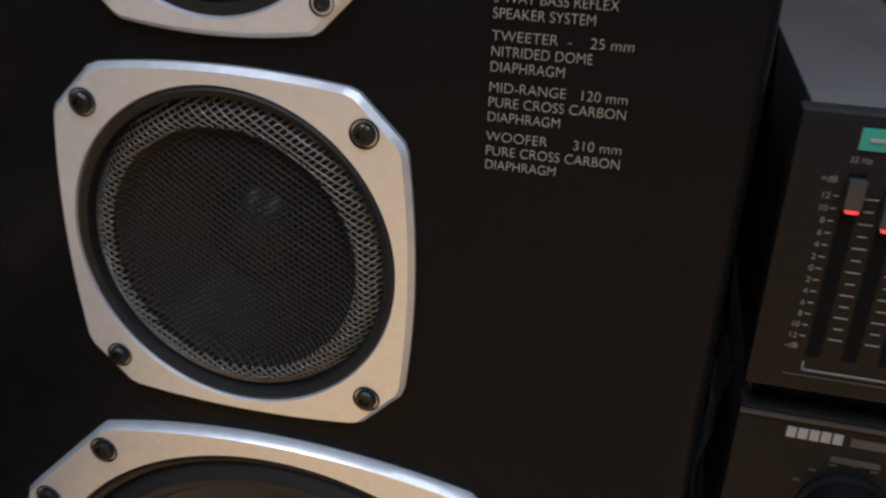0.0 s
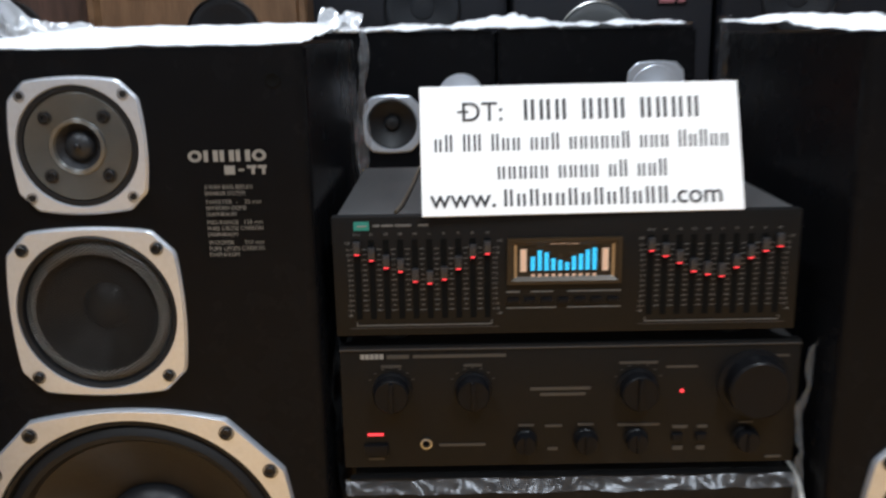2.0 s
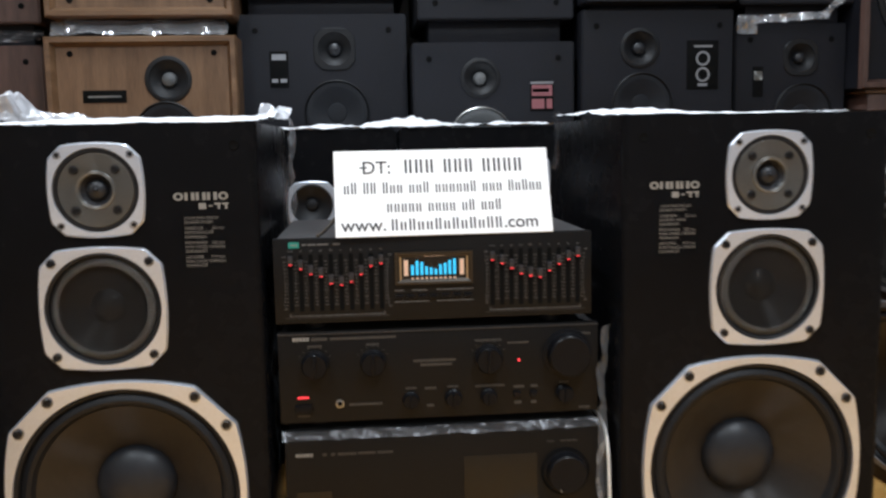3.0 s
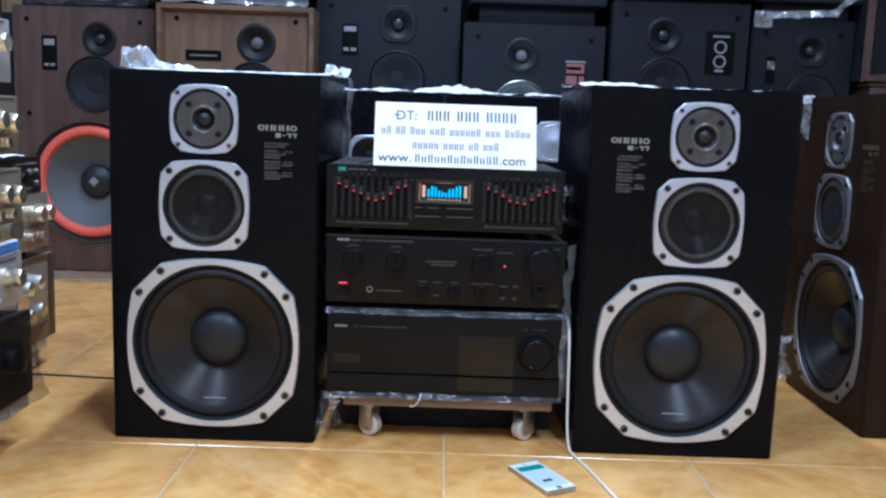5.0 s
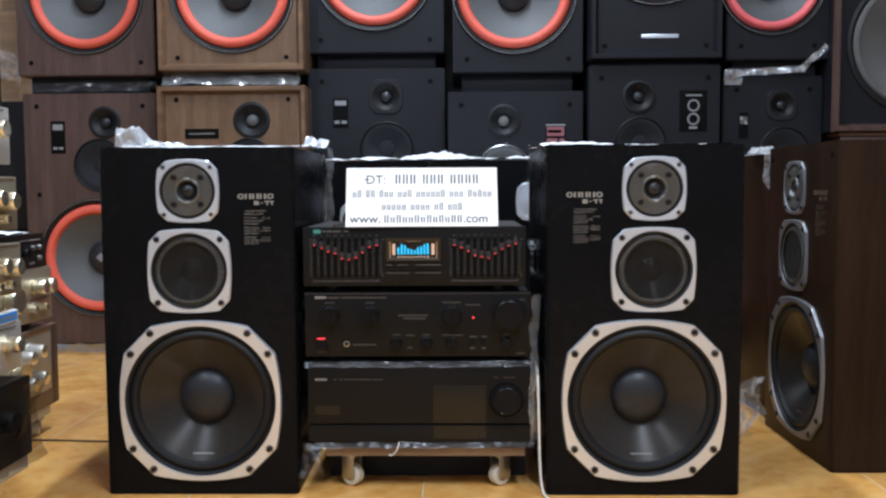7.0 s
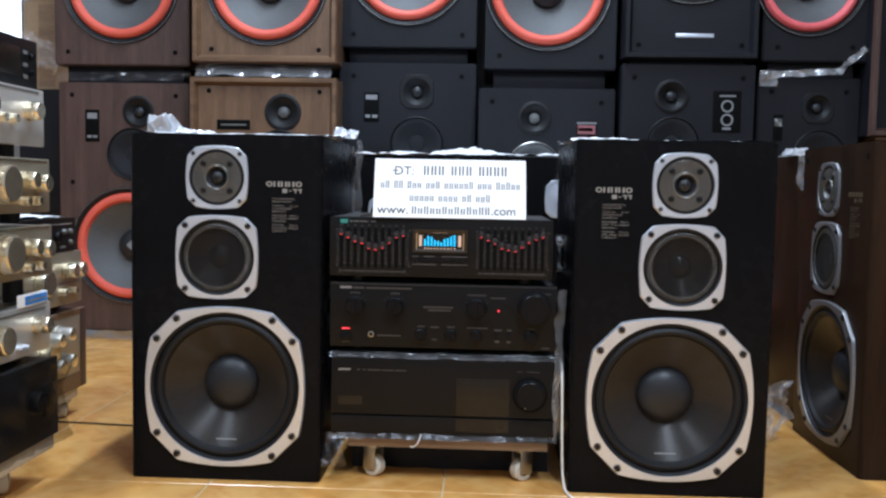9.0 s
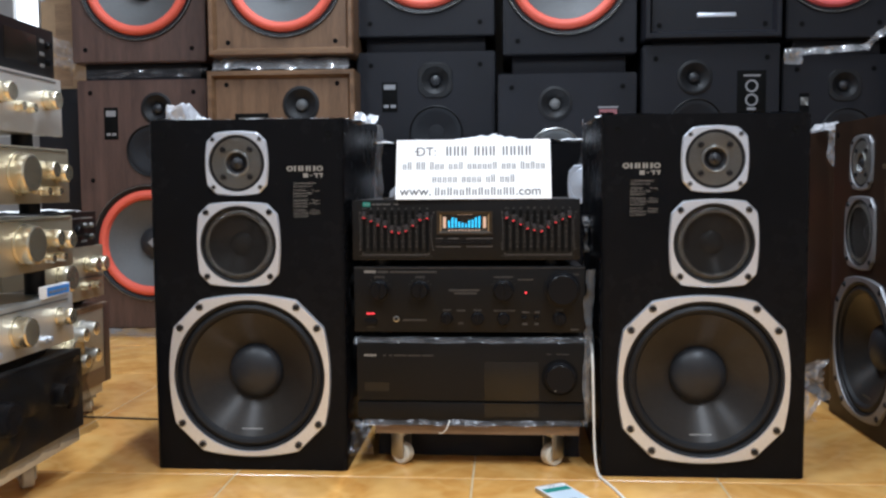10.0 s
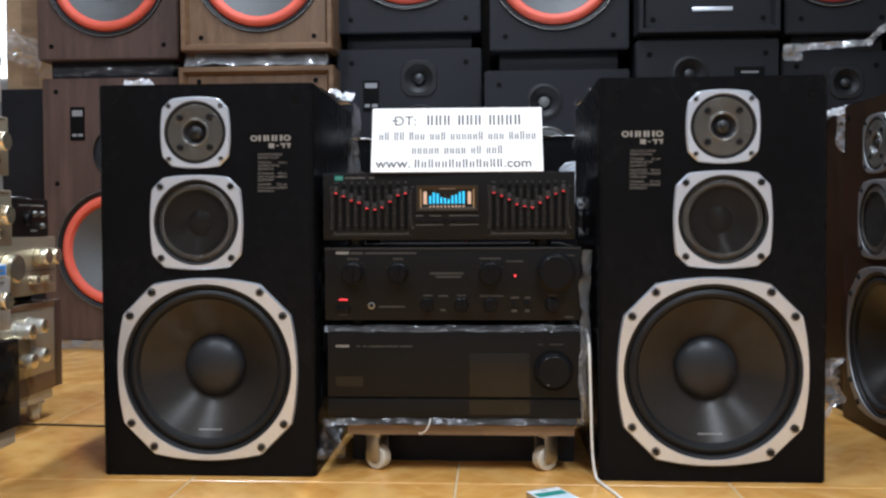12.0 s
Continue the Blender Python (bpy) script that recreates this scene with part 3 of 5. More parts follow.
def equalizer():
    eq = thing("graphic_equalizer", "black graphic equalizer with red-lit sliders and blue display", "equalizer")
    y, z0, z1 = 0.013, 0.395, 0.506
    part("case", block(EQ_X0 + 0.004, EQ_X1 - 0.004, y + 0.010, 0.30, z0 + 0.001, z1, 0.0015), PANEL_TOP, eq)
    part("front_panel", block(EQ_X0, EQ_X1, y, y + 0.012, z0, z1, 0.0015), PANEL, eq)
    for fx in (EQ_X0 + 0.05, EQ_X1 - 0.05):
        for fy in (0.05, 0.26):
            part("foot", lathe([(0.014, 0), (0.014, -0.0125), (0, -0.0125)], 20), RUBBER, eq, at=pose(fx, fy, z0 + 0.001, 90))
    part("badge", block(0.2150, 0.2285, y - 0.0008, y, 0.4938, 0.5015), TEAL, eq, "teal brand badge")
    bar(0.2180, 0.2265, 0.4970, 0.4982, y - 0.0008, PRINT, eq)
    for a, b in ((0.232, 0.238), (0.2395, 0.250), (0.2515, 0.266), (0.272, 0.281)):
        bar(a, b, 0.4968, 0.4986, y, PRINT_DIM, eq)
    heights = [0.4745, 0.4690, 0.4620, 0.4585, 0.4490, 0.4470, 0.4505, 0.4600, 0.4705, 0.4735, 0.4735, 0.4685, 0.4620, 0.4540, 0.4510, 0.4490, 0.4570, 0.4655, 0.4715, 0.4755]
    names = ["32 Hz", "64", "125", "250", "500", "1k", "2k", "4k", "8k", "16k"]
    for k in range(20):
        x = 0.2170 + 0.01290 * k if k < 10 else 0.4785 + 0.01262 * (k - 10)
        s = new("slider")
        s.parent = eq
        s.empty_display_size = 0.01
        part("slot", block(x - 0.0027, x + 0.0027, y - 0.0003, y + 0.0008, 0.4110, 0.4850), HOLE, s)
        zz = heights[k] - 0.0010
        part("slider_cap", block(x - 0.0030, x + 0.0030, y - 0.0050, y - 0.0004, zz - 0.0006, zz + 0.0105, 0.0008), CAP, s)
        part("led", block(x - 0.0020, x + 0.0020, y - 0.0054, y - 0.0020, zz - 0.0014, zz - 0.0005), LED_RED, s, "small red light")
        for i in range(13):
            tz = 0.4195 + i * (0.4763 - 0.4195) / 12
            if k % 10 < 9:
                wide = 0.0024 if i % 2 == 0 else 0.0016
                bar(x + 0.0064 - wide, x + 0.0064 + wide, tz - 0.00022, tz + 0.00022, y, PRINT_DIM, s, "tick")
        lettered(names[k % 10], 0.0030, x, y - 0.0003, 0.4890, PRINT_DIM, s, "CENTER")
    marks = ["12", "10", "8", "6", "4", "2", "0", "2", "4", "6", "8", "10", "12"]
    for x, side in ((0.2100, "RIGHT"), (0.3405, "LEFT"), (0.4715, "RIGHT"), (0.5990, "LEFT")):
        for i, t in enumerate(marks):
            tz = 0.4763 - i * (0.4763 - 0.4195) / 12
            lettered(t, 0.0033, x, y - 0.0003, tz - 0.0012, PRINT_DIM, eq, side)
            bar(x + (0.0008 if side == "RIGHT" else -0.0028), x + (0.0028 if side == "RIGHT" else -0.0008), tz - 0.0002, tz + 0.0002, y, PRINT_DIM, eq, "tick")
        lettered("+dB", 0.0033, x + 0.001, y - 0.0003, 0.4812, PRINT_DIM, eq, side)
        lettered("-dB", 0.0033, x + 0.001, y - 0.0003, 0.4138, PRINT_DIM, eq, side)
    for a, b in ((0.2140, 0.3370), (0.4750, 0.5960)):
        bar(a, b, 0.4046, 0.4053, y, PRINT_DIM, eq)
        for e in (a, b - 0.0007):
            bar(e, e + 0.0007, 0.4046, 0.4085, y, PRINT_DIM, eq)
        part("bank_trim", block(a - 0.0062, b + 0.0062, y - 0.0004, y, 0.4020, 0.4026), PANEL_TOP, eq)
    part("display_frame", frame_window(0.3510, 0.4525, 0.4420, 0.4845, 0.0075, y), BRONZE, eq)
    part("display_glass", block(0.3560, 0.4475, y - 0.0006, y + 0.002, 0.4455, 0.4815), PANEL_BROWN, eq)
    part("amber_border", frame_window(0.3570, 0.4465, 0.4462, 0.4808, 0.0024, y - 0.0006, 0.0008), DISPLAY_GOLD, eq)
    for a in (0.3625, 0.4355):
        part("level_strip", block(a, a + 0.0055, y - 0.0014, y - 0.0006, 0.4535, 0.4740), LEVEL_GLOW, eq)
    part("title_strip", block(0.3890, 0.4150, y - 0.0016, y - 0.0006, 0.4785, 0.4800), LEVEL_GLOW, eq)
    level = [7, 10, 9, 6, 5, 4, 7, 8, 10, 11]
    for k, n in enumerate(level):
        x = 0.3715 + k * 0.0061
        for i in range(n):
            part("segment", block(x + 0.0004, x + 0.0040, y - 0.0012, y - 0.0006, 0.4545 + i * 0.00185, 0.4545 + i * 0.00185 + 0.0014), CYAN, eq)
        bar(x + 0.0008, x + 0.0038, 0.4488, 0.4510, y - 0.0006, LEVEL_GLOW, eq, "frequency_mark")
    for a, b, z in ((0.350, 0.362, 0.4345), (0.372, 0.392, 0.4345), (0.405, 0.453, 0.4345), (0.350, 0.395, 0.4195), (0.405, 0.453, 0.4195)):
        bar(a, b, z - 0.0005, z + 0.0005, y, PRINT_DIM, eq)
    for k in range(7):
        part("push_button", block(0.3510 + k * 0.0150, 0.3610 + k * 0.0150, y - 0.0030, y, 0.4235, 0.4285, 0.0006), KNOB, eq)
    return eq


def frame_window(x0, x1, z0, z1, rim, y, depth=0.0035):
    """A rectangular bezel with a bevelled opening."""
    bm = bmesh.new()
    rows = []
    for inset, dy in ((0, 0.0), (0, -depth), (rim * 0.4, -depth), (rim, -0.0002), (rim, 0.001)):
        rows.append([bm.verts.new(c) for c in ((x0 + inset, y + dy, z0 + inset), (x1 - inset, y + dy, z0 + inset), (x1 - inset, y + dy, z1 - inset), (x0 + inset, y + dy, z1 - inset))])
    for a, b in zip(rows, rows[1:]):
        for i in range(4):
            k = (i + 1) % 4
            bm.faces.new((a[i], a[k], b[k], b[i]))
    bmesh.ops.recalc_face_normals(bm, faces=bm.faces)
    return bm


def amplifier():
    am = thing("stereo_amplifier", "black stereo amplifier with round knobs and red power light", "amplifier")
    y, x0, x1, z0, z1 = 0.017, 0.196, 0.621, 0.261, 0.383
    X = lambda mx: 0.1985 + (mx - 574) * 0.000934
    Z = lambda mz: 0.3830 - (mz - 440) * 0.000940
    part("case", block(x0 + 0.004, x1 - 0.004, y + 0.010, 0.36, z0 + 0.004, z1 - 0.001, 0.0015), PANEL_TOP, am)
    part("front_panel", block(x0, x1, y, y + 0.012, z0, z1, 0.0014), PANEL, am)
    part("panel_lip", block(x0, x1, y - 0.0015, y, z1 - 0.004, z1 - 0.0022, 0.0004), PANEL_TOP, am)
    for mx, mz, r, ln in ((622, 487, 18, 0.016), (703, 487, 17, 0.016), (867, 488, 19, 0.016), (755, 543, 11, 0.012), (816, 543, 11.5, 0.012), (867, 543, 11, 0.012), (977, 543, 12, 0.012)):
        round_knob(am, X(mx), Z(mz), r * 0.00092, ln, y)
    vol = round_knob(am, X(982), Z(485), 0.0285, 0.020, y, "volume_knob", False)
    part("knob_ring", lathe([(0.0335, 0), (0.0335, -0.0016), (0.0312, -0.0022), (0.0305, 0)], 48, X(982), Z(485), y), KNOB, am)
    for mx, mz, r in ((622, 487, 25), (703, 487, 24), (867, 488, 26)):
        for k in range(7):
            a = radians(-60 + 20 * k)
            cx, cz = X(mx) + math.sin(a) * r * 0.00092, Z(mz) + math.cos(a) * r * 0.00092
            bar(cx - 0.0014, cx + 0.0014, cz - 0.0004, cz + 0.0004, y, PRINT_FAINT, am, "tick")
    for k in range(5):
        bar(X(592) + k * 0.0044, X(592) + k * 0.0044 + 0.0036, Z(453), Z(448), y, PRINT, am, "logo_shape", 0.0008)
    for a, b, mz, hh in ((618, 640, 451, 2), (644, 736, 451, 1.6), (760, 820, 487, 1.6), (770, 815, 493, 1.6), (612, 632, 461, 1.4), (694, 712, 461, 1.4), (848, 886, 461, 1.4), (895, 925, 466, 1.2), (1000, 1015, 456, 1.2), (668, 715, 546, 1.4), (748, 764, 526, 1.3), (775, 792, 527, 1.3), (808, 824, 526, 1.3), (848, 890, 527, 1.4), (903, 918, 530, 1.6), (928, 938, 530, 1.6), (970, 984, 526, 1.3), (904, 914, 553, 2.2), (928, 936, 553, 2.2), (596, 612, 560, 1.3), (778, 788, 552, 1.6), (998, 1014, 564, 1.3)):
        bar(X(a), X(b), Z(mz + hh), Z(mz - hh), y, PRINT_FAINT, am)
    part("power_led", block(X(596), X(612), y - 0.0016, y, Z(534.4), Z(532.2), 0.0003), LED_RED, am, "red lit power bar")
    part("power_button", block(X(592), X(616), y - 0.004, y, Z(556), Z(544), 0.001), KNOB, am)
    part("source_led", lathe([(0.0018, 0), (0.0016, -0.0014), (0.0, -0.002)], 14, X(911), Z(491.5), y), LED_RED, am, "small red light")
    jack = part("headphone_socket", lathe([(0.0056, 0), (0.0056, -0.002), (0.0036, -0.0024), (0.0032, 0.004), (0, 0.004)], 24, X(655), Z(544), y), ZINC, am)
    part("socket_hole", lathe([(0.0030, 0.0), (0.0, 0.0)], 16, X(655), Z(544), y - 0.0006), HOLE, jack)
    for mx in (908, 932):
        part("push_button", block(X(mx - 5), X(mx + 5), y - 0.0035, y, Z(545), Z(537), 0.0006), KNOB, am)
    for fx in (0.245, 0.575):
        for fy in (0.06, 0.31):
            part("foot", lathe([(0.016, 0), (0.016, -0.0155), (0, -0.0155)], 20), RUBBER, am, at=pose(fx, fy, z0 + 0.004, 90))
    return am


def power_amplifier():
    am = thing("power_amplifier", "large black power amplifier wrapped in clear film on a dolly", "amplifier")
    y, x0, x1, z0, z1 = 0.014, 0.200, 0.623, 0.098, 0.2505
    X = lambda mx: 0.201 + (mx - 576) * 0.000922
    Z = lambda mz: 0.244 - (mz - 590) * 0.000935
    part("case", block(x0 + 0.004, x1 - 0.004, y + 0.010, 0.40, z0 + 0.006, z1, 0.0015), PANEL_TOP, am)
    part("front_panel", block(x0, x1, y, y + 0.012, 0.1330, z1, 0.002), PANEL, am)
    part("lower_panel", block(x0, x1, y + 0.001, y + 0.012, z0, 0.1300, 0.002), PANEL, am)
    part("smoked_window", block(X(832), X(940), y - 0.0008, y, 0.1345, Z(630), 0.0003), PANEL_BROWN, am)
    part("lower_window", block(X(832), X(940), y + 0.0002, y + 0.001, z0 + 0.006, 0.1285), PANEL_BROWN, am)
    part("badge_plate", block(X(590), X(640), y - 0.0006, y, Z(690), Z(672)), PANEL_BROWN, am)
    round_knob(am, X(982), Z(660), 0.0270, 0.018, y, "volume_knob", False)
    part("knob_ring", lathe([(0.0330, 0), (0.0330, -0.002), (0.0300, -0.0026), (0.0290, 0)], 48, X(982), Z(660), y), HOLE, am)
    part("knob_mark", lathe([(0.0012, 0), (0.0, -0.0004)], 10, X(972), Z(683), y - 0.018), PRINT, am)
    for k in range(5):
        bar(X(590) + k * 0.0046, X(590) + k * 0.0046 + 0.0038, Z(620.2), Z(616), y, PRINT, am, "logo_shape", 0.0008)
    for a, b in ((628, 634), (640, 646), (650, 676), (679, 704), (707, 729)):
        bar(X(a), X(b), Z(619.6), Z(617), y, PRINT_FAINT, am)
    for a, b in ((955, 965), (975, 1000)):
        bar(X(a), X(b), Z(615), Z(613.6), y, PRINT_FAINT, am)
    return am


equalizer()
amplifier()
power_amplifier()


# ---- dollies and casters ----
WHEEL = finish("tyre", lathe([(0.010, -0.0105), (0.018, -0.0105), (0.0205, -0.008), (0.0205, 0.008), (0.018, 0.0105), (0.010, 0.0105)], 32), CASTER)
HUB = finish("hub", lathe([(0, -0.0115), (0.0045, -0.0115), (0.0055, -0.0095), (0.0110, -0.0088), (0.0110, 0.0088), (0.0055, 0.0095), (0.0045, 0.0115), (0, 0.0115)], 24), ZINC)


def caster(parent, x, y, top, turn):
    c = new("caster")
    c.parent = parent
    c.matrix_basis = pose(x, y, 0, 0, 0, turn)
    tagged(c, "cream nylon swivel caster")
    wheel = part("tyre", WHEEL, None, c, at=pose(0, 0, 0.0205, 0, 0, 90))
    part("hub", HUB, None, wheel)
    for s in (-1, 1):
        part("fork_plate", block(s * 0.0135 - 0.001, s * 0.0135 + 0.001, -0.011, 0.016, 0.015, top - 0.006, 0.0005), ZINC, wheel, at=pose(0, 0, -0.0205, 0, 0, 0) @ pose(0, 0, 0, 0, 0, -90))
    part("swivel_plate", block(-0.020, 0.020, -0.018, 0.024, top - 0.006, top, 0.0008), ZINC, c)


def dolly(label, x0, x1, y0, y1, z0, z1, turns, wood, m=None, insets=(0.035, 0.03)):
    d = thing("dolly", label, "dolly", m, "equipment dollies")
    part("board", block(x0, x1, y0, y1, z0, z1, 0.002), wood, d)
    k = 0
    for cx in (x0 + insets[0], x1 - insets[0]):
        for cy in (y0 + insets[1], y1 - insets[1]):
            caster(d, cx, cy, z0, turns[k % len(turns)])
            k += 1
    return d


dolly("plywood dolly on cream swivel casters under the amplifiers", 0.230, 0.612, 0.030, 0.42, 0.0655, 0.0845, (62, 35, -55, 20), PLY, None, (0.048, 0.032))
tagged(solid("packing_board", block(0.210, 0.615, 0.020, 0.41, 0.0845, 0.0985, 0.002), RUBBER, "dark packing board under the power amplifier", "board"))


# ---- sign, phone, cables ----
def paper_sign():
    s = thing("paper_sign", "white paper sign with black printing on the equalizer", "sign", pose(0.418, 0.009, 0.5065, -20, 0, 1.5))
    part("card", block(-0.142, 0.142, 0.0, 0.0014, 0.0, 0.1165, 0.0004, 1), PAPER, s)
    prop = block(-0.05, 0.05, 0.0, 0.0014, 0.0, 0.1165)
    bmesh.ops.rotate(prop, verts=prop.verts, cent=(0, 0, 0.1165), matrix=Matrix.Rotation(radians(40), 3, "X"))
    bmesh.ops.translate(prop, verts=prop.verts, vec=(0, 0.0022, 0))
    part("prop", prop, PAPER, s)
    rnd = random.Random(4)

    def row(words, x0, x1, z, h, tall=0.3):
        """Word by word rows of short upright bars."""
        total = sum(words) + 0.7 * (len(words) - 1)
        unit = (x1 - x0) / total
        x = x0
        for w in words:
            for c in range(w):
                up = h * (1.0 if rnd.random() < tall else 0.74)
                for a in (0.18, 0.62):
                    part("printed_bar", block(x + unit * a, x + unit * (a + 0.21), -0.0004, 0, z, z + up), INK, s)
                x += unit
            x += unit * 0.7
    lettered("DT:", 0.0245, -0.106, -0.0005, 0.0845, INK, s)
    part("letter_stroke", block(-0.1085, -0.0990, -0.0006, 0, 0.0920, 0.0938), INK, s)
    row([3, 3, 4], -0.052, 0.108, 0.0845, 0.0185, 1.0)
    row([2, 2, 3, 3, 6, 3, 5], -0.131, 0.132, 0.0575, 0.0150)
    row([5, 4, 2, 3], -0.076, 0.076, 0.0320, 0.0150)
    lettered("www.", 0.0235, -0.1345, -0.0005, 0.0075, INK, s, stretch=1.05, thin=-0.005)
    row([13], -0.0715, 0.0760, 0.0075, 0.0150, 0.4)
    lettered(".com", 0.0235, 0.0770, -0.0005, 0.0075, INK, s, stretch=1.0, thin=-0.005)
    return s


paper_sign()


def mobile_phone():
    p = thing("mobile_phone", "white mobile phone with lit display lying on the tiles", "phone", pose(0.5785, -0.1280, 0.0, 0, 0, 27.5))
    bm = block(-0.0292, 0.0292, -0.062, 0.062, 0.0, 0.0076)
    bmesh.ops.bevel(bm, geom=[e for e in bm.edges if abs(e.verts[0].co.z - e.verts[1].co.z) > 0.005], offset=0.008, segments=5, affect="EDGES", profile=0.5)
    bmesh.ops.bevel(bm, geom=[e for e in bm.edges if e.calc_face_angle(0) > 1.2], offset=0.0007, segments=2, affect="EDGES")
    part("body", bm, ZINC, p)
    part("front_glass", block(-0.0285, 0.0285, -0.058, 0.058, 0.0076, 0.0080), WHITE_METAL, p)
    screen = part("display", block(-0.0260, 0.0260, -0.045, 0.045, 0.0080, 0.0082), SCREEN, p, "lit pale blue display")
    part("display_panel", block(-0.0250, 0.0250, 0.024, 0.042, 0.0082, 0.0083), TEAL, screen)
    part("display_panel", block(-0.011, 0.007, -0.026, -0.017, 0.0082, 0.0083), INK, screen)
    part("home_button", lathe([(0.0052, 0), (0.0052, -0.0003), (0.0042, -0.0002), (0, -0.0002)], 20), ZINC, p, at=pose(0, -0.0515, 0.0080, -90))
    part("ear_slot", block(-0.006, 0.006, 0.0505, 0.0517, 0.0080, 0.0082), INK, p)


mobile_phone()
solid("power_cable", tube_along(smooth_line([(0.634, 0.14, 0.232), (0.6345, 0.06, 0.238), (0.6345, 0.018, 0.215), (0.636, 0.008, 0.13), (0.638, 0.004, 0.05), (0.642, -0.004, 0.012), (0.648, -0.022, 0.0035), (0.667, -0.09, 0.003), (0.69, -0.20, 0.003), (0.74, -0.42, 0.003), (0.90, -0.75, 0.003)], 8), 0.0023), CABLE, "white cable hanging beside the amplifiers to the floor", "cable")
solid("loose_thread", tube_along(smooth_line([(0.372, 0.016, 0.0965), (0.370, 0.012, 0.090), (0.366, 0.010, 0.080), (0.358, 0.013, 0.0725), (0.352, 0.019, 0.0715)], 6), 0.0011), CABLE, "short white thread hanging over the board's edge", "thread")
solid("signal_cable", tube_along(smooth_line([(0.252, 0.022, 0.5080), (0.256, 0.06, 0.5080), (0.262, 0.18, 0.5080), (0.266, 0.29, 0.5080), (0.27, 0.315, 0.49), (0.27, 0.33, 0.44)], 6), 0.0018), CABLE_DARK, "thin dark cable lying over the equalizer lid", "cable")
solid("floor_cable", tube_along(smooth_line([(-0.70, 0.372, 0.0022), (-0.45, 0.358, 0.0022), (-0.25, 0.352, 0.0022), (-0.05, 0.43, 0.0022), (0.08, 0.50, 0.0022)], 6), 0.0021), CABLE_DARK, "dark cable lying along the floor tiles", "cable")


# ---- packing foam, clear film and shade sheets ----
solid("packing_foam", crumpled((-0.176, 0.022, 0.6565), (0.352, 0, 0), (0, 0.42, 0.020), 70, 70, 0.0024, 1, [(0.98, 0.75, 0.02, 0.012)]), FOAM, "creased white foam sheet lying on the black speaker", "packing")
solid("cling_film", crumpled((-0.268, 0.30, 0.656), (0.150, 0.02, -0.004), (0.006, 0.03, 0.026), 40, 18, 0.013, 31, [(0.10, 0.8, 0.026, 0.042), (0.28, 0.8, 0.035, 0.022)], rough_scale=34), FILM_HAZY, "shiny crumpled film on the black speaker's foam sheet", "wrapping")
solid("cling_film", crumpled((0.150, 0.29, 0.664), (0.045, 0.02, 0.0), (0.0, 0.03, 0.022), 20, 16, 0.012, 32, rough_scale=40), FILM_HAZY, "crumpled film on the speaker's rear corner", "wrapping")
solid("packing_foam", crumpled((0.655, 0.022, 0.6565), (0.345, 0, 0), (0, 0.42, 0.012), 60, 60, 0.0024, 2, [(0.20, 0.85, 0.05, 0.010), (0.12, 0.45, 0.05, 0.008), (0.30, 0.55, 0.06, 0.009)]), FOAM, "creased white foam sheet lying on the black speaker", "packing")
solid("cling_film", crumpled((0.199, -0.0040, 0.2435), (0.426, 0, 0.001), (0, 0.0100, 0.0095), 130, 14, 0.005, 3, rough_scale=26), FILM_EDGE, "clear wrapping film creased along the amplifier's upper edge", "wrapping")
solid("cling_film", crumpled((0.199, -0.0040, 0.0890), (0.424, 0, 0.003), (0, 0.0085, 0.0080), 130, 12, 0.005, 4, rough_scale=26), FILM_EDGE, "clear wrapping film creased along the amplifier's lower edge", "wrapping")
solid("cling_film", crumpled((0.6215, 0.003, 0.092), (0, 0.002, 0.285), (0.018, 0.030, 0.0), 70, 14, 0.007, 5, rough_scale=16), FILM_CLOUDY, "clear wrapping film hanging down the amplifiers' side", "wrapping")
solid("cling_film", crumpled((0.185, 0.015, 0.028), (0.042, 0, 0.002), (0, 0.004, 0.066), 22, 26, 0.018, 6, rough_scale=40), FILM, "loose end of clear wrapping film below the amplifier", "wrapping")
solid("cling_film", crumpled((0.186, 0.36, 0.47), (0.004, 0.08, 0.0), (0.003, -0.01, 0.20), 30, 34, 0.010, 7, rough_scale=14), FILM_CLOUDY, "cloudy wrapping film hanging on the speaker's rear edge", "wrapping")
solid("cling_film", crumpled((0.640, 0.36, 0.575), (0.003, 0.06, 0.0), (0.004, 0.0, 0.10), 20, 26, 0.010, 33, rough_scale=16), FILM, "film hanging on the second speaker's rear edge", "wrapping")
solid("cling_film", crumpled((0.632, 0.20, 0.395), (0.012, 0.01, 0.0), (0.002, 0.004, 0.075), 10, 30, 0.010, 34, rough_scale=30), FILM_HAZY, "narrow strip of hazy film beside the equalizer", "wrapping")
solid("plastic_bag", crumpled((1.030, 0.30, 0.001), (0.13, 0.10, 0), (0.02, -0.05, 0.150), 40, 30, 0.035, 8, rough_scale=22), FILM_CLOUDY, "crumpled clear plastic bag on the floor between speakers", "bag")
solid("cling_film", crumpled((0.1845, 0.030, 0.100), (0.004, 0.05, 0.0), (0.002, 0.0, 0.29), 12, 60, 0.005, 41, rough_scale=16), FILM_EDGE, "clear film hanging between the speaker and the amplifiers", "wrapping")
# added black sheet in place of the deep shade behind the front casters
solid("shade_sheet", crumpled((0.226, 0.112, 0.001), (0.392, 0.0, 0.0), (0.0, 0.004, 0.063), 44, 12, 0.005, 43, rough_scale=14), BLACK_VINYL, "dark sheet standing in for the shade below the dolly's board", "wrapping")
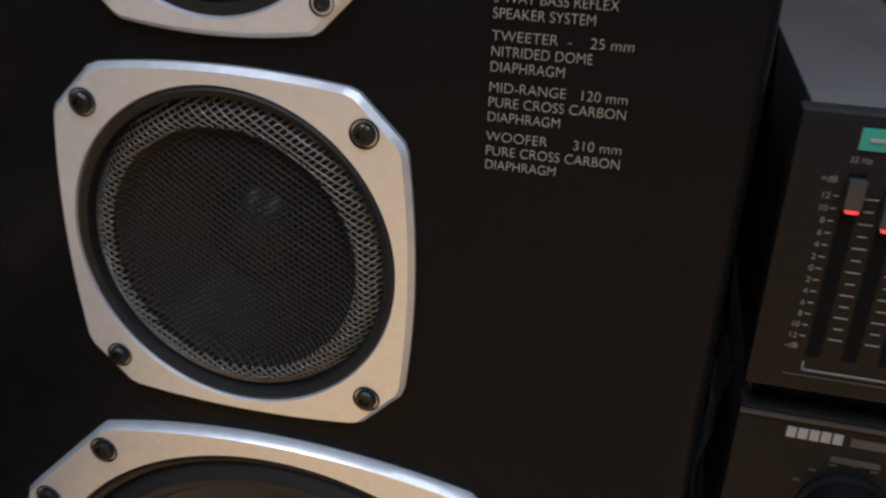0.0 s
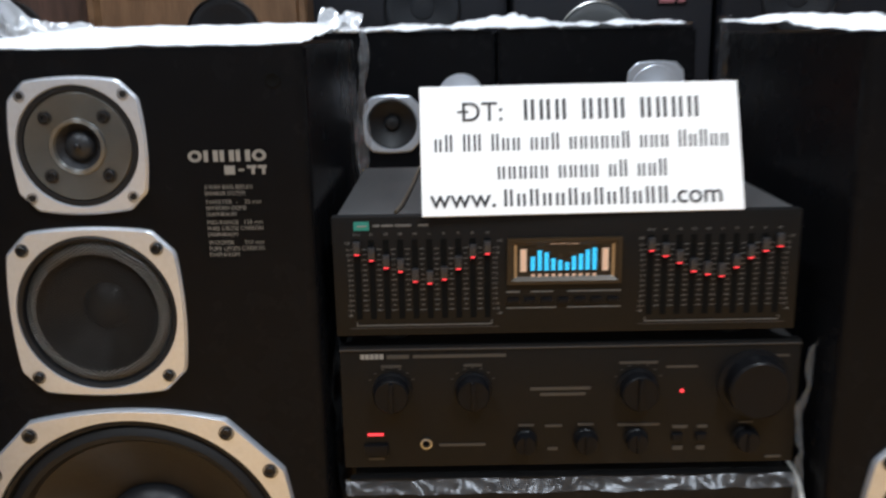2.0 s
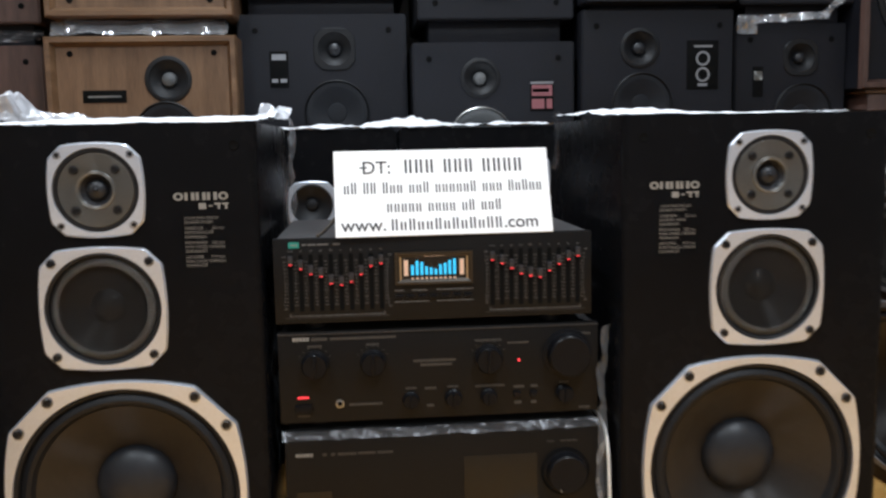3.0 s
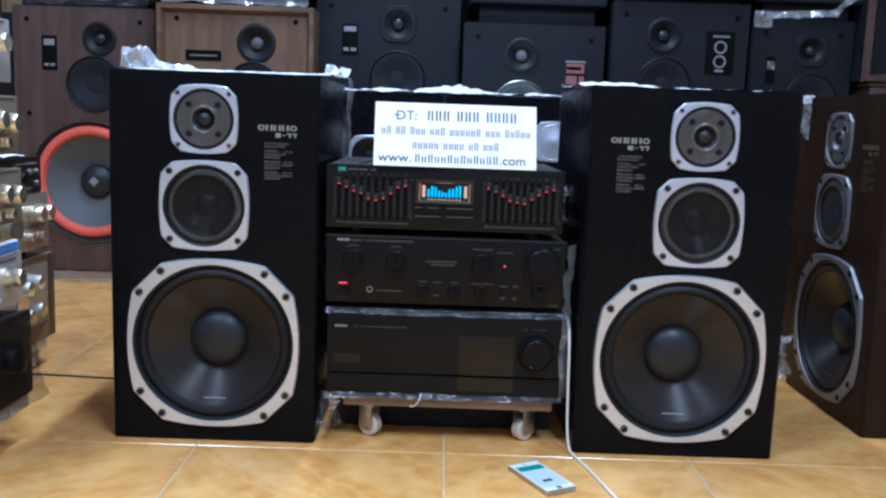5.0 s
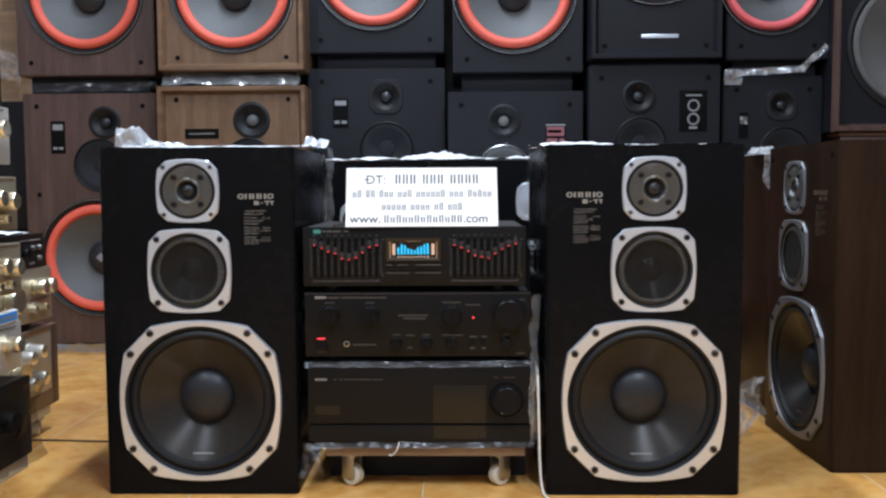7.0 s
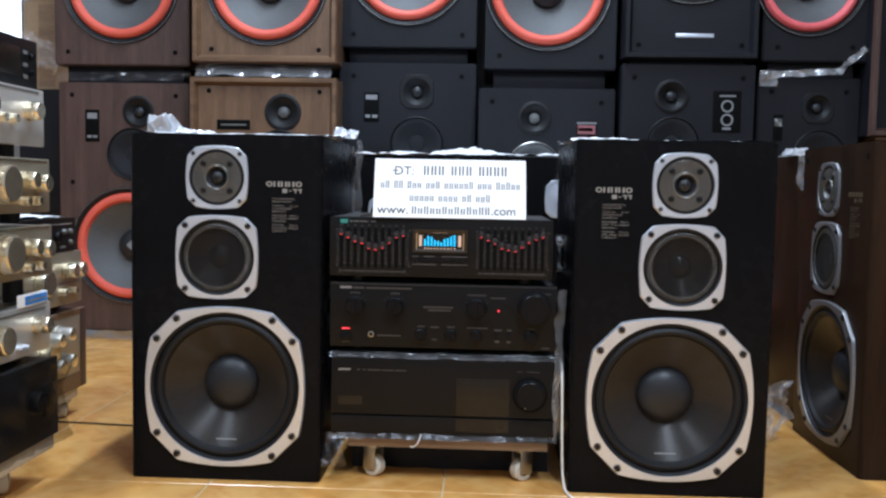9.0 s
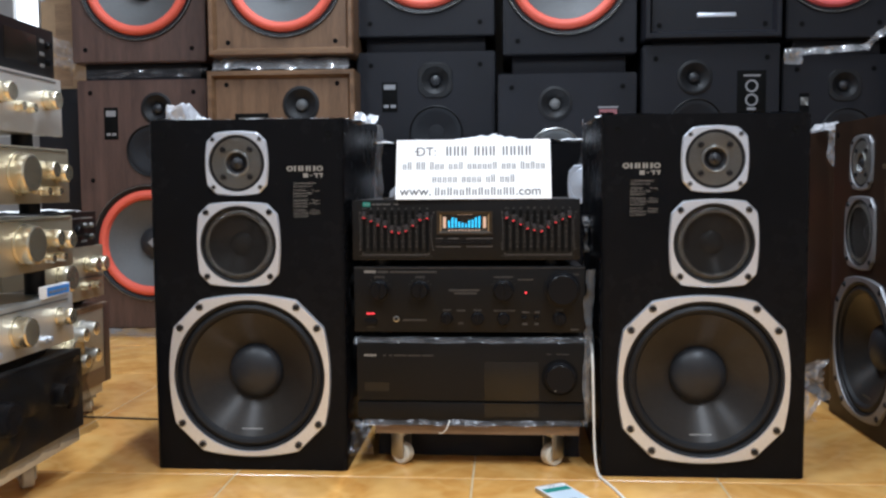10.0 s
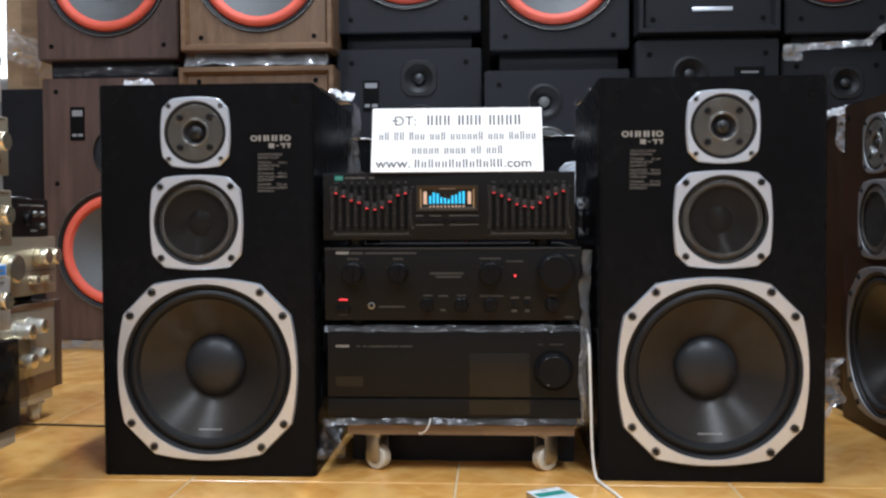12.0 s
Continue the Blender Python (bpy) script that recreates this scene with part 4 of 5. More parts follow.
# added to hide the lit floor, so the narrow gap stays dark
solid("shade_sheet", crumpled((0.165, 0.43, 0.001), (0.060, 0.0, 0.0), (0.0, 0.004, 0.42), 14, 60, 0.012, 42, rough_scale=18), BLACK_VINYL, "dark sheet added behind the amplifiers to keep the gap in shade", "wrapping")


# ---- stacked speakers ----
def big_woofer(parent, x, z, ring, r=0.190, diamond=True):
    w = new("woofer")
    w.parent = parent
    w.empty_display_size = 0.05
    w.matrix_basis = pose(x, 0, z)
    tagged(w, "large woofer with a bright red surround")
    part("basket", lathe([(r * 1.11, 0.0), (r * 1.11, -0.006), (r * 1.08, -0.008), (r * 1.04, -0.005), (r * 1.01, 0.002)], 72), RUBBER, w)
    part("basket_edge", lathe([(r * 1.100, -0.0065), (r * 1.099, -0.0088), (r * 1.093, -0.0088), (r * 1.092, -0.0065)], 72), ZINC, w)
    part("surround", lathe([(r * 1.015, 0.004), (r * 0.995, -0.006), (r * 0.955, -0.013), (r * 0.91, -0.0145), (r * 0.865, -0.011), (r * 0.835, -0.002), (r * 0.825, 0.006)], 72), ring, w)
    part("cone", lathe([(r * 0.835, 0.002), (r * 0.60, 0.030), (r * 0.38, 0.054), (r * 0.28, 0.060)], 72), GREY_CONE, w)
    part("dust_cap", lathe([(r * 0.30, 0.058), (r * 0.285, 0.040), (r * 0.21, 0.028), (r * 0.10, 0.022), (0, 0.020)], 40), DUSTCAP, w)
    if diamond:
        part("logo_shape", lathe([(0.017, 0.0195), (0.017, 0.0175), (0.0, 0.0175)], 4), WHITE_PRINT, w)
    return w


def small_driver(parent, name, x, z, r, mat, plate=None, square=False):
    t = new(name)
    t.parent = parent
    t.empty_display_size = 0.03
    t.matrix_basis = pose(x, 0, z)
    if square:
        part("flange", frame_plate(r * 0.98, r * 0.62, r * 1.02, r * 0.80, 0.004, 72), mat, t)
    else:
        part("flange", lathe([(r, 0), (r, -0.003), (r * 0.96, -0.0045), (r * 0.82, -0.0045), (r * 0.78, -0.001)], 48), mat, t)
    part("horn", lathe([(r * 0.82, -0.002), (r * 0.55, 0.006), (r * 0.36, 0.016), (r * 0.30, 0.018)], 48), mat, t)
    part("dome", lathe([(r * 0.34, 0.018), (r * 0.28, 0.004), (r * 0.14, -0.001), (0, -0.002)], 32), plate or DUSTCAP, t)
    return t


def mid_outline(parent, x, z, r, mat):
    t = new("midrange")
    t.parent = parent
    t.empty_display_size = 0.03
    t.matrix_basis = pose(x, 0, z)
    part("rim", lathe([(r, 0), (r, -0.005), (r * 0.975, -0.0065), (r * 0.95, -0.0035), (r * 0.93, 0.0)], 56), mat, t)
    part("cone", lathe([(r * 0.95, 0.0), (r * 0.85, -0.002), (r * 0.74, 0.001), (r * 0.30, 0.010), (r * 0.28, 0.008), (0, 0.006)], 56), GREY_CONE if mat is ZINC else MID_COVER, t)
    return t


def cabinet(name, label, x0, x1, y, z0, z1, wood, holes, rim=None, depth=0.42, base=None):
    """A speaker box with its front at y; local z 0 is the underside of the box."""
    half = (x1 - x0) / 2
    ob = thing(name, label, "speaker", pose((x0 + x1) / 2, y, z0), "stacked speakers")
    part("cabinet", box_with_holes(-half, half, depth, 0, z1 - z0, holes), wood, ob)
    if rim is not None:
        bm = bmesh.new()
        rows = []
        h = z1 - z0
        for inset, dy in ((0.0, 0.001), (0.001, -0.016), (0.004, -0.020), (0.016, -0.020), (0.026, -0.001), (0.026, 0.002)):
            rows.append([bm.verts.new(c) for c in ((-half + inset, dy, inset), (half - inset, dy, inset), (half - inset, dy, h - inset), (-half + inset, dy, h - inset))])
        for a, b in zip(rows, rows[1:]):
            for i in range(4):
                bm.faces.new((a[i], a[(i + 1) % 4], b[(i + 1) % 4], b[i]))
        bmesh.ops.recalc_face_normals(bm, faces=bm.faces)
        part("rim", bm, rim, ob)
    if base is not None:
        part("plinth", block(-half + 0.03, half - 0.03, 0.035, depth - 0.02, -base, 0.0, 0.003), BLACK_VINYL, ob, "dark recessed plinth")
    return ob


PEG = finish("grille_socket", lathe([(0.0082, 0), (0.0078, -0.0006), (0, -0.0006)], 16), HOLE)


def pegs(ob, half, h, side=0.045, mid=False):
    for a in (-1, 1):
        for z in (0.045, h - 0.045):
            part("grille_socket", PEG, None, ob, at=pose(a * (half - side), -0.001, z))
        if mid:
            part("grille_socket", PEG, None, ob, at=pose(a * (half - side), -0.001, h * 0.60))


def badge(ob, x0, x1, z0, z1, marks, mat=None):
    plate = part("badge", block(x0, x1, -0.002, 0, z0, z1, 0.0008), mat or HOLE, ob, "small badge plate")
    for a, b, c, d, mm in marks:
        part("badge_mark", block(x0 + (x1 - x0) * a, x0 + (x1 - x0) * b, -0.0028, -0.002, z0 + (z1 - z0) * c, z0 + (z1 - z0) * d), mm, plate)
    return plate


# lower row, from one end to the other: each box stands on the floor
def lower_dark_walnut():
    x0, x1, y, h = -1.030, -0.562, 1.45, 0.914
    c = (x0 + x1) / 2
    ob = cabinet("stacked_speaker", "dark walnut speaker with a red woofer ring on the floor", x0, x1, y, 0.035, h, DARK_WALNUT, [(-0.780 - c, 0.305, 0.191), (-0.764 - c, 0.630, 0.087), (-0.744 - c, 0.778, 0.0458)])
    part("plinth", block(-0.20, 0.20, 0.03, 0.38, -0.035, 0, 0.003), BLACK_VINYL, ob, "dark recessed plinth")
    h -= 0.035
    big_woofer(ob, -0.780 - c, 0.340 - 0.035, RED, 0.186)
    small_driver(ob, "tweeter", -0.744 - c, 0.813 - 0.035, 0.056, RUBBER)
    mid_outline(ob, -0.764 - c, 0.665 - 0.035, 0.092, RUBBER)
    badge(ob, -0.934 - c, -0.884 - c, 0.706 - 0.035, 0.818 - 0.035, [(0.15, 0.85, 0.72, 0.9, WHITE_PRINT), (0.15, 0.45, 0.12, 0.2, WHITE_PRINT), (0.55, 0.85, 0.12, 0.2, WHITE_PRINT)])
    pegs(ob, (x1 - x0) / 2, h, 0.048, True)


def lower_walnut():
    x0, x1, y, h = -0.517, -0.018, 1.335, 0.922
    c = (x0 + x1) / 2
    ob = cabinet("stacked_speaker", "light walnut speaker with a raised rim and horn tweeter", x0, x1, y, 0.0, h, WALNUT, [(0, 0.33, 0.191), (-0.213 - c, 0.665, 0.080), (-0.203 - c, 0.808, 0.050)], WALNUT_FLAT)
    big_woofer(ob, 0.0, 0.330, RED, 0.186)
    small_driver(ob, "tweeter", -0.203 - c, 0.808, 0.062, RUBBER, GREY_CONE)
    mid_outline(ob, -0.213 - c, 0.665, 0.085, RUBBER)
    badge(ob, -0.428 - c, -0.314 - c, 0.748, 0.781, [(0.12, 0.88, 0.42, 0.56, BRUSHED_DULL)])
    pegs(ob, (x1 - x0) / 2, h, 0.062)


def lower_black_wide():
    x0, x1, y, h = -0.030, 0.442, 1.43, 0.990
    c = (x0 + x1) / 2
    ob = cabinet("stacked_speaker", "black vinyl speaker with square tweeter flange", x0, x1, y, 0.0, h, BLACK_VINYL, [(0, 0.36, 0.191), (0.241 - c, 0.716, 0.086), (0.239 - c, 0.893, 0.0464)])
    big_woofer(ob, 0.0, 0.36, RED, 0.186)
    small_driver(ob, "tweeter", 0.239 - c, 0.893, 0.058, RUBBER, None, True)
    mid_outline(ob, 0.241 - c, 0.716, 0.092, RUBBER)
    badge(ob, 0.057 - c, 0.109 - c, 0.788, 0.888, [(0.12, 0.88, 0.76, 0.92, WHITE_PRINT), (0.1, 0.42, 0.14, 0.24, WHITE_PRINT), (0.55, 0.9, 0.14, 0.24, WHITE_PRINT)])
    pegs(ob, (x1 - x0) / 2, h, 0.05)


def lower_black_sticker():
    x0, x1, y, h = 0.453, 0.902, 1.33, 0.898
    c = (x0 + x1) / 2
    ob = cabinet("stacked_speaker", "black vinyl speaker with a red and white badge", x0, x1, y, 0.0, h, BLACK_VINYL, [(0, 0.32, 0.191), (0.640 - c, 0.632, 0.0845), (0.639 - c, 0.800, 0.044)])
    big_woofer(ob, 0.0, 0.32, RED, 0.186)
    small_driver(ob, "tweeter", 0.639 - c, 0.800, 0.055, RUBBER, GREY_GRILLE)
    mid_outline(ob, 0.640 - c, 0.632, 0.090, ZINC)
    badge(ob, 0.778 - c, 0.843 - c, 0.708, 0.791, [(0, 1, 0.90, 0.97, WHITE_PRINT), (0.06, 0.94, 0.50, 0.86, RED_PRINT), (0.10, 0.80, 0.62, 0.74, WHITE_PRINT), (0.06, 0.60, 0.08, 0.40, RED_PRINT), (0.70, 0.94, 0.08, 0.40, RED_PRINT)])
    pegs(ob, (x1 - x0) / 2, h, 0.045)


def lower_black_rings():
    x0, x1, y, h = 0.917, 1.345, 1.30, 0.979
    c = (x0 + x1) / 2
    ob = cabinet("stacked_speaker", "black vinyl speaker with a two-ring badge", x0, x1, y, 0.0, h, BLACK_VINYL, [(0, 0.36, 0.191), (1.086 - c, 0.723, 0.080), (1.079 - c, 0.874, 0.044)])
    big_woofer(ob, 0.0, 0.36, RED, 0.186)
    small_driver(ob, "tweeter", 1.079 - c, 0.874, 0.055, RUBBER)
    mid_outline(ob, 1.086 - c, 0.723, 0.085, RUBBER)
    pl = badge(ob, 1.212 - c, 1.302 - c, 0.760, 0.893, [(0.22, 0.80, 0.86, 0.90, WHITE_PRINT), (0.35, 0.65, 0.06, 0.12, WHITE_PRINT)])
    for z in (0.844, 0.800):
        part("ring_mark", lathe([(0.020, -0.002), (0.020, -0.003), (0.0145, -0.003), (0.0145, -0.002)], 28, 1.2575 - c, z), WHITE_PRINT, pl)
    pegs(ob, (x1 - x0) / 2, h, 0.04)


def lower_black_end():
    x0, x1, y, h = 1.362, 1.690, 1.33, 0.942
    c = (x0 + x1) / 2
    ob = cabinet("stacked_speaker", "black vinyl speaker with film over its top", x0, x1, y, 0.0, h, BLACK_VINYL, [(0, 0.33, 0.144), (1.566 - c, 0.690, 0.080), (1.556 - c, 0.846, 0.040)])
    big_woofer(ob, 0.0, 0.33, RED, 0.140)
    small_driver(ob, "tweeter", 1.556 - c, 0.846, 0.050, RUBBER, None, True)
    mid_outline(ob, 1.566 - c, 0.690, 0.085, RUBBER)
    badge(ob, 1.416 - c, 1.446 - c, 0.738, 0.822, [(0.1, 0.9, 0.55, 0.85, BRUSHED_DULL)])
    pegs(ob, (x1 - x0) / 2, h, 0.045)


lower_dark_walnut()
lower_walnut()
lower_black_wide()
lower_black_sticker()
lower_black_rings()
lower_black_end()

# upper row: each box lies on the one below, woofer end down
UPPER = [
    ("dark walnut speaker stacked with its red woofer low", -1.035, -0.558, 1.435, 0.972, 0.914, DARK_WALNUT, None, -0.798, 1.252, RED),
    ("light walnut speaker with raised rim stacked above another", -0.507, -0.021, 1.330, 0.970, 0.922, WALNUT, WALNUT_FLAT, -0.260, 1.235, RED),
    ("black vinyl speaker with red woofer stacked above another", -0.030, 0.440, 1.430, 1.041, 0.990, BLACK_VINYL, None, 0.202, 1.322, RED),
    ("black vinyl speaker with red woofer and white diamond mark", 0.470, 0.900, 1.330, 0.958, 0.898, BLACK_VINYL, None, 0.674, 1.225, RED),
    ("black vinyl speaker with a silver name strip", 0.917, 1.342, 1.290, 0.992, 0.979, BLACK_VINYL, BLACK_VINYL, 1.130, 1.372, RED),
    ("black vinyl speaker with a faded pink woofer ring", 1.362, 1.695, 1.300, 0.990, 0.942, BLACK_VINYL, None, 1.507, 1.244, PINK),
]
for label, x0, x1, y, z0, under, wood, rim, wx, wz, ring in UPPER:
    c = (x0 + x1) / 2
    ob = cabinet("stacked_speaker", label, x0, x1, y, z0, z0 + 0.86, wood, [(wx - c, wz - z0, 0.1625 if ring is PINK else 0.191), (wx - c, wz - z0 + 0.32, 0.080), (wx - c, wz - z0 + 0.47, 0.044)], rim, 0.42, z0 - under)
    big_woofer(ob, wx - c, wz - z0, ring, 0.158 if ring is PINK else 0.186)
    mid_outline(ob, wx - c, wz - z0 + 0.32, 0.085, RUBBER)
    small_driver(ob, "tweeter", wx - c, wz - z0 + 0.47, 0.055, RUBBER)
    pegs(ob, (x1 - x0) / 2, 0.86, 0.062 if rim is WALNUT_FLAT else 0.048)
    if "silver name strip" in label:
        part("name_strip", block(1.083 - c, 1.203 - c, -0.003, 0, 0.069, 0.081, 0.0006), BRUSHED, ob, "silver name strip")

solid("cling_film", crumpled((-1.03, 1.432, 0.916), (0.47, 0, 0.004), (0, 0.03, 0.034), 60, 12, 0.010, 11, rough_scale=20), FILM, "clear film between the dark walnut speakers", "wrapping")
solid("cling_film", crumpled((-0.50, 1.322, 0.924), (0.46, 0, 0.0), (0, 0.03, 0.040), 60, 12, 0.009, 12, rough_scale=20), FILM_CLOUDY, "clear film between the light walnut speakers", "wrapping")
solid("cling_film", crumpled((1.392, 1.297, 0.936), (0.225, 0.0, 0.012), (0, 0.004, 0.022), 50, 8, 0.014, 13, rough_scale=24), FILM_CLOUDY, "twisted clear film across the black end speaker", "wrapping")
solid("cling_film", crumpled((1.605, 1.297, 0.948), (0.088, -0.004, 0.075), (-0.010, 0.004, 0.018), 30, 8, 0.010, 18, rough_scale=28), FILM_CLOUDY, "rising end of twisted film on the end speaker", "wrapping")
solid("cling_film", crumpled((1.363, 1.315, 0.912), (0.055, 0, 0), (0, 0.002, 0.05), 12, 12, 0.008, 14, rough_scale=24), FILM_CLOUDY, "patch of cloudy tape on the black end speaker", "wrapping")

solid("cling_film", crumpled((-1.03, 1.435, 0.003), (0.47, 0, 0.0), (0, -0.012, 0.036), 60, 10, 0.009, 20, rough_scale=20), FILM_CLOUDY, "creased film on the floor along the dark walnut speaker", "wrapping")

# ---- second row behind the amplifier tower ----
def row_speaker(label, x0, x1, tx, tz, r, disc):
    c = (x0 + x1) / 2
    ob = thing("floor_speaker", label, "speaker", pose(c, 1.08, 0), "speakers behind the tower")
    part("cabinet", box_with_holes(-(x1 - x0) / 2, (x1 - x0) / 2, 0.22, 0, 0.662, [(tx - c, tz, 0.0525)], 0.006), BLACK_LACQUER, ob)
    t = new("tweeter")
    t.parent = ob
    t.matrix_basis = pose(tx - c, 0, tz)
    part("frame", TWEETER_FRAME, None, t, "grey frame with cut corners")
    if disc:
        part("plate", lathe([(0.053, -0.002), (0.050, -0.005), (0.012, -0.006), (0.0, -0.010)], 48), BRUSHED, t, "bright spun metal disc")
    else:
        part("cone", lathe([(0.053, -0.001), (0.048, -0.003), (0.042, 0.004), (0.016, 0.016), (0.013, 0.008), (0, 0.004)], 48), RUBBER, t)
    return ob


g = row_speaker("black speaker with grey driver frame behind the tower", 0.005, 0.395, 0.182, 0.478, 0.05, False)
part("disc", lathe([(0.047, 0), (0.046, -0.004), (0.012, -0.005), (0.0, -0.009)], 40, 0.325 - 0.200, 0.531), BRUSHED, g, "bright spun metal disc")
row_speaker("black speaker with bright metal tweeter behind the tower", 0.402, 0.802, 0.722, 0.536, 0.05, True)
solid("packing_foam", crumpled((0.025, 1.075, 0.6645), (0.765, 0, 0.004), (0, 0.22, 0.006), 90, 24, 0.007, 15, [(0.25, 0.5, 0.03, 0.012), (0.52, 0.6, 0.05, 0.020), (0.60, 0.5, 0.05, 0.012), (0.42, 0.5, 0.04, 0.012)]), FOAM, "white foam sheet lying on the speakers behind the tower", "packing")


# ---- cabinets at one side behind the rosewood speaker ----
plain = thing("wooden_cabinet", "plain dark rosewood cabinet with film over its top", "cabinet", pose(1.252, 0.71, 0, 0, 0, -89))
part("body", block(-0.19, 0.19, 0.0, 0.32, 0.0, 0.660, 0.005), ROSEWOOD, plain)
part("plinth_strip", block(-0.18, 0.18, -0.003, 0.0, 0.0, 0.03), BLACK_VINYL, plain)
solid("cling_film", crumpled((1.243, 0.53, 0.663), (0.02, 0.36, 0.0), (0.25, 0.0, 0.008), 40, 30, 0.010, 16, rough_scale=24), FILM_CLOUDY, "cloudy film lying over the rosewood cabinet", "wrapping")
solid("cling_film", crumpled((1.240, 0.520, 0.572), (0.0, 0.052, 0.006), (0.004, 0.020, 0.095), 18, 34, 0.012, 17, rough_scale=30), FILM_CLOUDY, "torn end of film hanging on the rosewood cabinet", "wrapping")
solid("cling_film", crumpled((1.236, 0.515, 0.658), (0.0, 0.17, 0.004), (0.010, 0.0, 0.016), 40, 8, 0.008, 19, rough_scale=30), FILM_HAZY, "bright folded film edge along the rosewood cabinet's top", "wrapping")
under = thing("wooden_cabinet", "plain walnut cabinet carrying a grey-coned speaker", "cabinet", pose(1.985, 1.27, 0))
part("body", block(-0.26, 0.26, 0.0, 0.34, 0.0, 0.740, 0.005), DARK_WALNUT, under)
part("top_board", block(-0.27, 0.27, -0.008, 0.345, 0.7405, 0.7505, 0.003), WALNUT_FLAT, under)
big = cabinet("stacked_speaker", "walnut-framed speaker with one large grey cone", 1.692, 2.225, 1.265, 0.7520, 1.57, BLACK_VINYL, [(0.0, 0.285, 0.205)], DARK_WALNUT, 0.36)
wf = new("woofer")
wf.parent = big
wf.matrix_basis = pose(0.0, 0, 0.285)
part("basket", lathe([(0.224, 0), (0.224, -0.006), (0.214, -0.009), (0.203, -0.004)], 64), RUBBER, wf)
part("surround", lathe([(0.205, -0.002), (0.198, -0.010), (0.188, -0.010), (0.180, 0.0)], 64), GREY_GRILLE, wf)
part("cone", lathe([(0.181, -0.001), (0.11, 0.035), (0.06, 0.055), (0.058, 0.045), (0.03, 0.034), (0, 0.03)], 64), GREY_GRILLE, wf)


# ---- piles of amplifiers on the other side; their fronts face +x ----
def side_knob(parent, y, z, r, length, mat):
    return part("knob", lathe([(r * 1.05, 0), (r * 1.05, -0.003), (r * 0.98, -0.004), (r, -length * 0.55), (r * 0.94, -length + 0.002), (r * 0.86, -length), (0, -length)], 32, y, z), mat, parent)


def hifi_unit(name, label, x, y0, y1, z0, z1, face, body, knobs, extras=(), feet=0.0, depth=0.34, group="piled amplifiers", turn=90.0):
    """Built facing -y about its right-hand end, then turned to face +x."""
    ob = thing(name, label, "amplifier", pose(x, y1, z0, 0, 0, turn), group)
    w, h = y1 - y0, z1 - z0
    part("case", block(-w + 0.006, -0.006, 0.010, depth, 0.002, h - 0.001, 0.002), body, ob)
    part("front_panel", block(-w, 0, 0.0, 0.012, 0.0, h, 0.0025), face, ob)
    if feet:
        for fy in (-0.05, -w + 0.05):
            for fx in (0.05, depth - 0.05):
                part("foot", lathe([(0.018, 0), (0.018, -feet), (0, -feet)], 16), RUBBER, ob, at=pose(fy, fx, 0.002, 90))
    for ky, kz, r, ln, mat in knobs:
        side_knob(ob, ky, kz * h, r, ln, mat)
    for a, b, c, d, mat in extras:
        part("panel_strip", block(a, b, -0.0012, 0, c * h, d * h, 0.0003), mat, ob)
    return ob


LX = -0.33
hifi_unit("cassette_deck", "black cassette deck on top of the silver amplifiers", LX - 0.004, -0.470, -0.040, 0.727, 0.812, PANEL, PANEL_TOP, [(-0.025, 0.65, 0.006, 0.008, KNOB), (-0.025, 0.3, 0.006, 0.008, KNOB)], [(-0.16, -0.06, 0.2, 0.8, PANEL_BROWN), (-0.05, -0.035, 0.68, 0.76, PRINT_DIM), (-0.05, -0.035, 0.42, 0.5, PRINT_DIM), (-0.05, -0.035, 0.18, 0.26, PRINT_DIM), (-0.30, -0.18, 0.25, 0.85, PANEL_BROWN)], 0.0)
hifi_unit("stereo_amplifier", "silver amplifier with pale gold knobs in the pile", LX, -0.470, -0.026, 0.624, 0.7265, SILVER, SILVER, [(-0.055, 0.60, 0.017, 0.024, GOLD_BRIGHT), (-0.115, 0.42, 0.009, 0.014, GOLD_BRIGHT), (-0.20, 0.60, 0.017, 0.024, GOLD_BRIGHT), (-0.15, 0.42, 0.009, 0.014, GOLD_BRIGHT), (-0.30, 0.5, 0.026, 0.024, GOLD_BRIGHT)], [(-0.40, -0.02, 0.93, 0.96, BRUSHED_DULL)], 0.022)
for z0, z1, y1, foot in ((0.505, 0.602, -0.008, 0.022), (0.388, 0.481, -0.001, 0.051)):
    hifi_unit("stereo_amplifier", "champagne gold amplifier with large polished knobs", LX, -0.450, y1, z0, z1, GOLD, GOLD, [(-0.050, 0.55, 0.0165, 0.026, GOLD_BRIGHT), (-0.092, 0.60, 0.0155, 0.026, GOLD_BRIGHT), (-0.060, 0.22, 0.0085, 0.016, GOLD_BRIGHT), (-0.100, 0.22, 0.0085, 0.016, GOLD_BRIGHT), (-0.172, 0.52, 0.034, 0.026, GOLD_BRIGHT), (-0.30, 0.5, 0.02, 0.024, GOLD_BRIGHT)], [(-0.42, -0.01, 0.94, 0.97, GOLD_BRIGHT)], foot)
hifi_unit("stereo_amplifier", "silver amplifier with a blue sticker on its lid", LX, -0.450, -0.010, 0.249, 0.3375, SILVER, SILVER, [(-0.055, 0.58, 0.016, 0.028, GOLD_BRIGHT), (-0.100, 0.20, 0.005, 0.012, BRUSHED), (-0.120, 0.20, 0.005, 0.012, BRUSHED), (-0.19, 0.50, 0.026, 0.026, GOLD_BRIGHT), (-0.26, 0.2, 0.006, 0.012, BRUSHED)], [(-0.40, -0.02, 0.88, 0.91, BRUSHED_DULL)], 0.022)
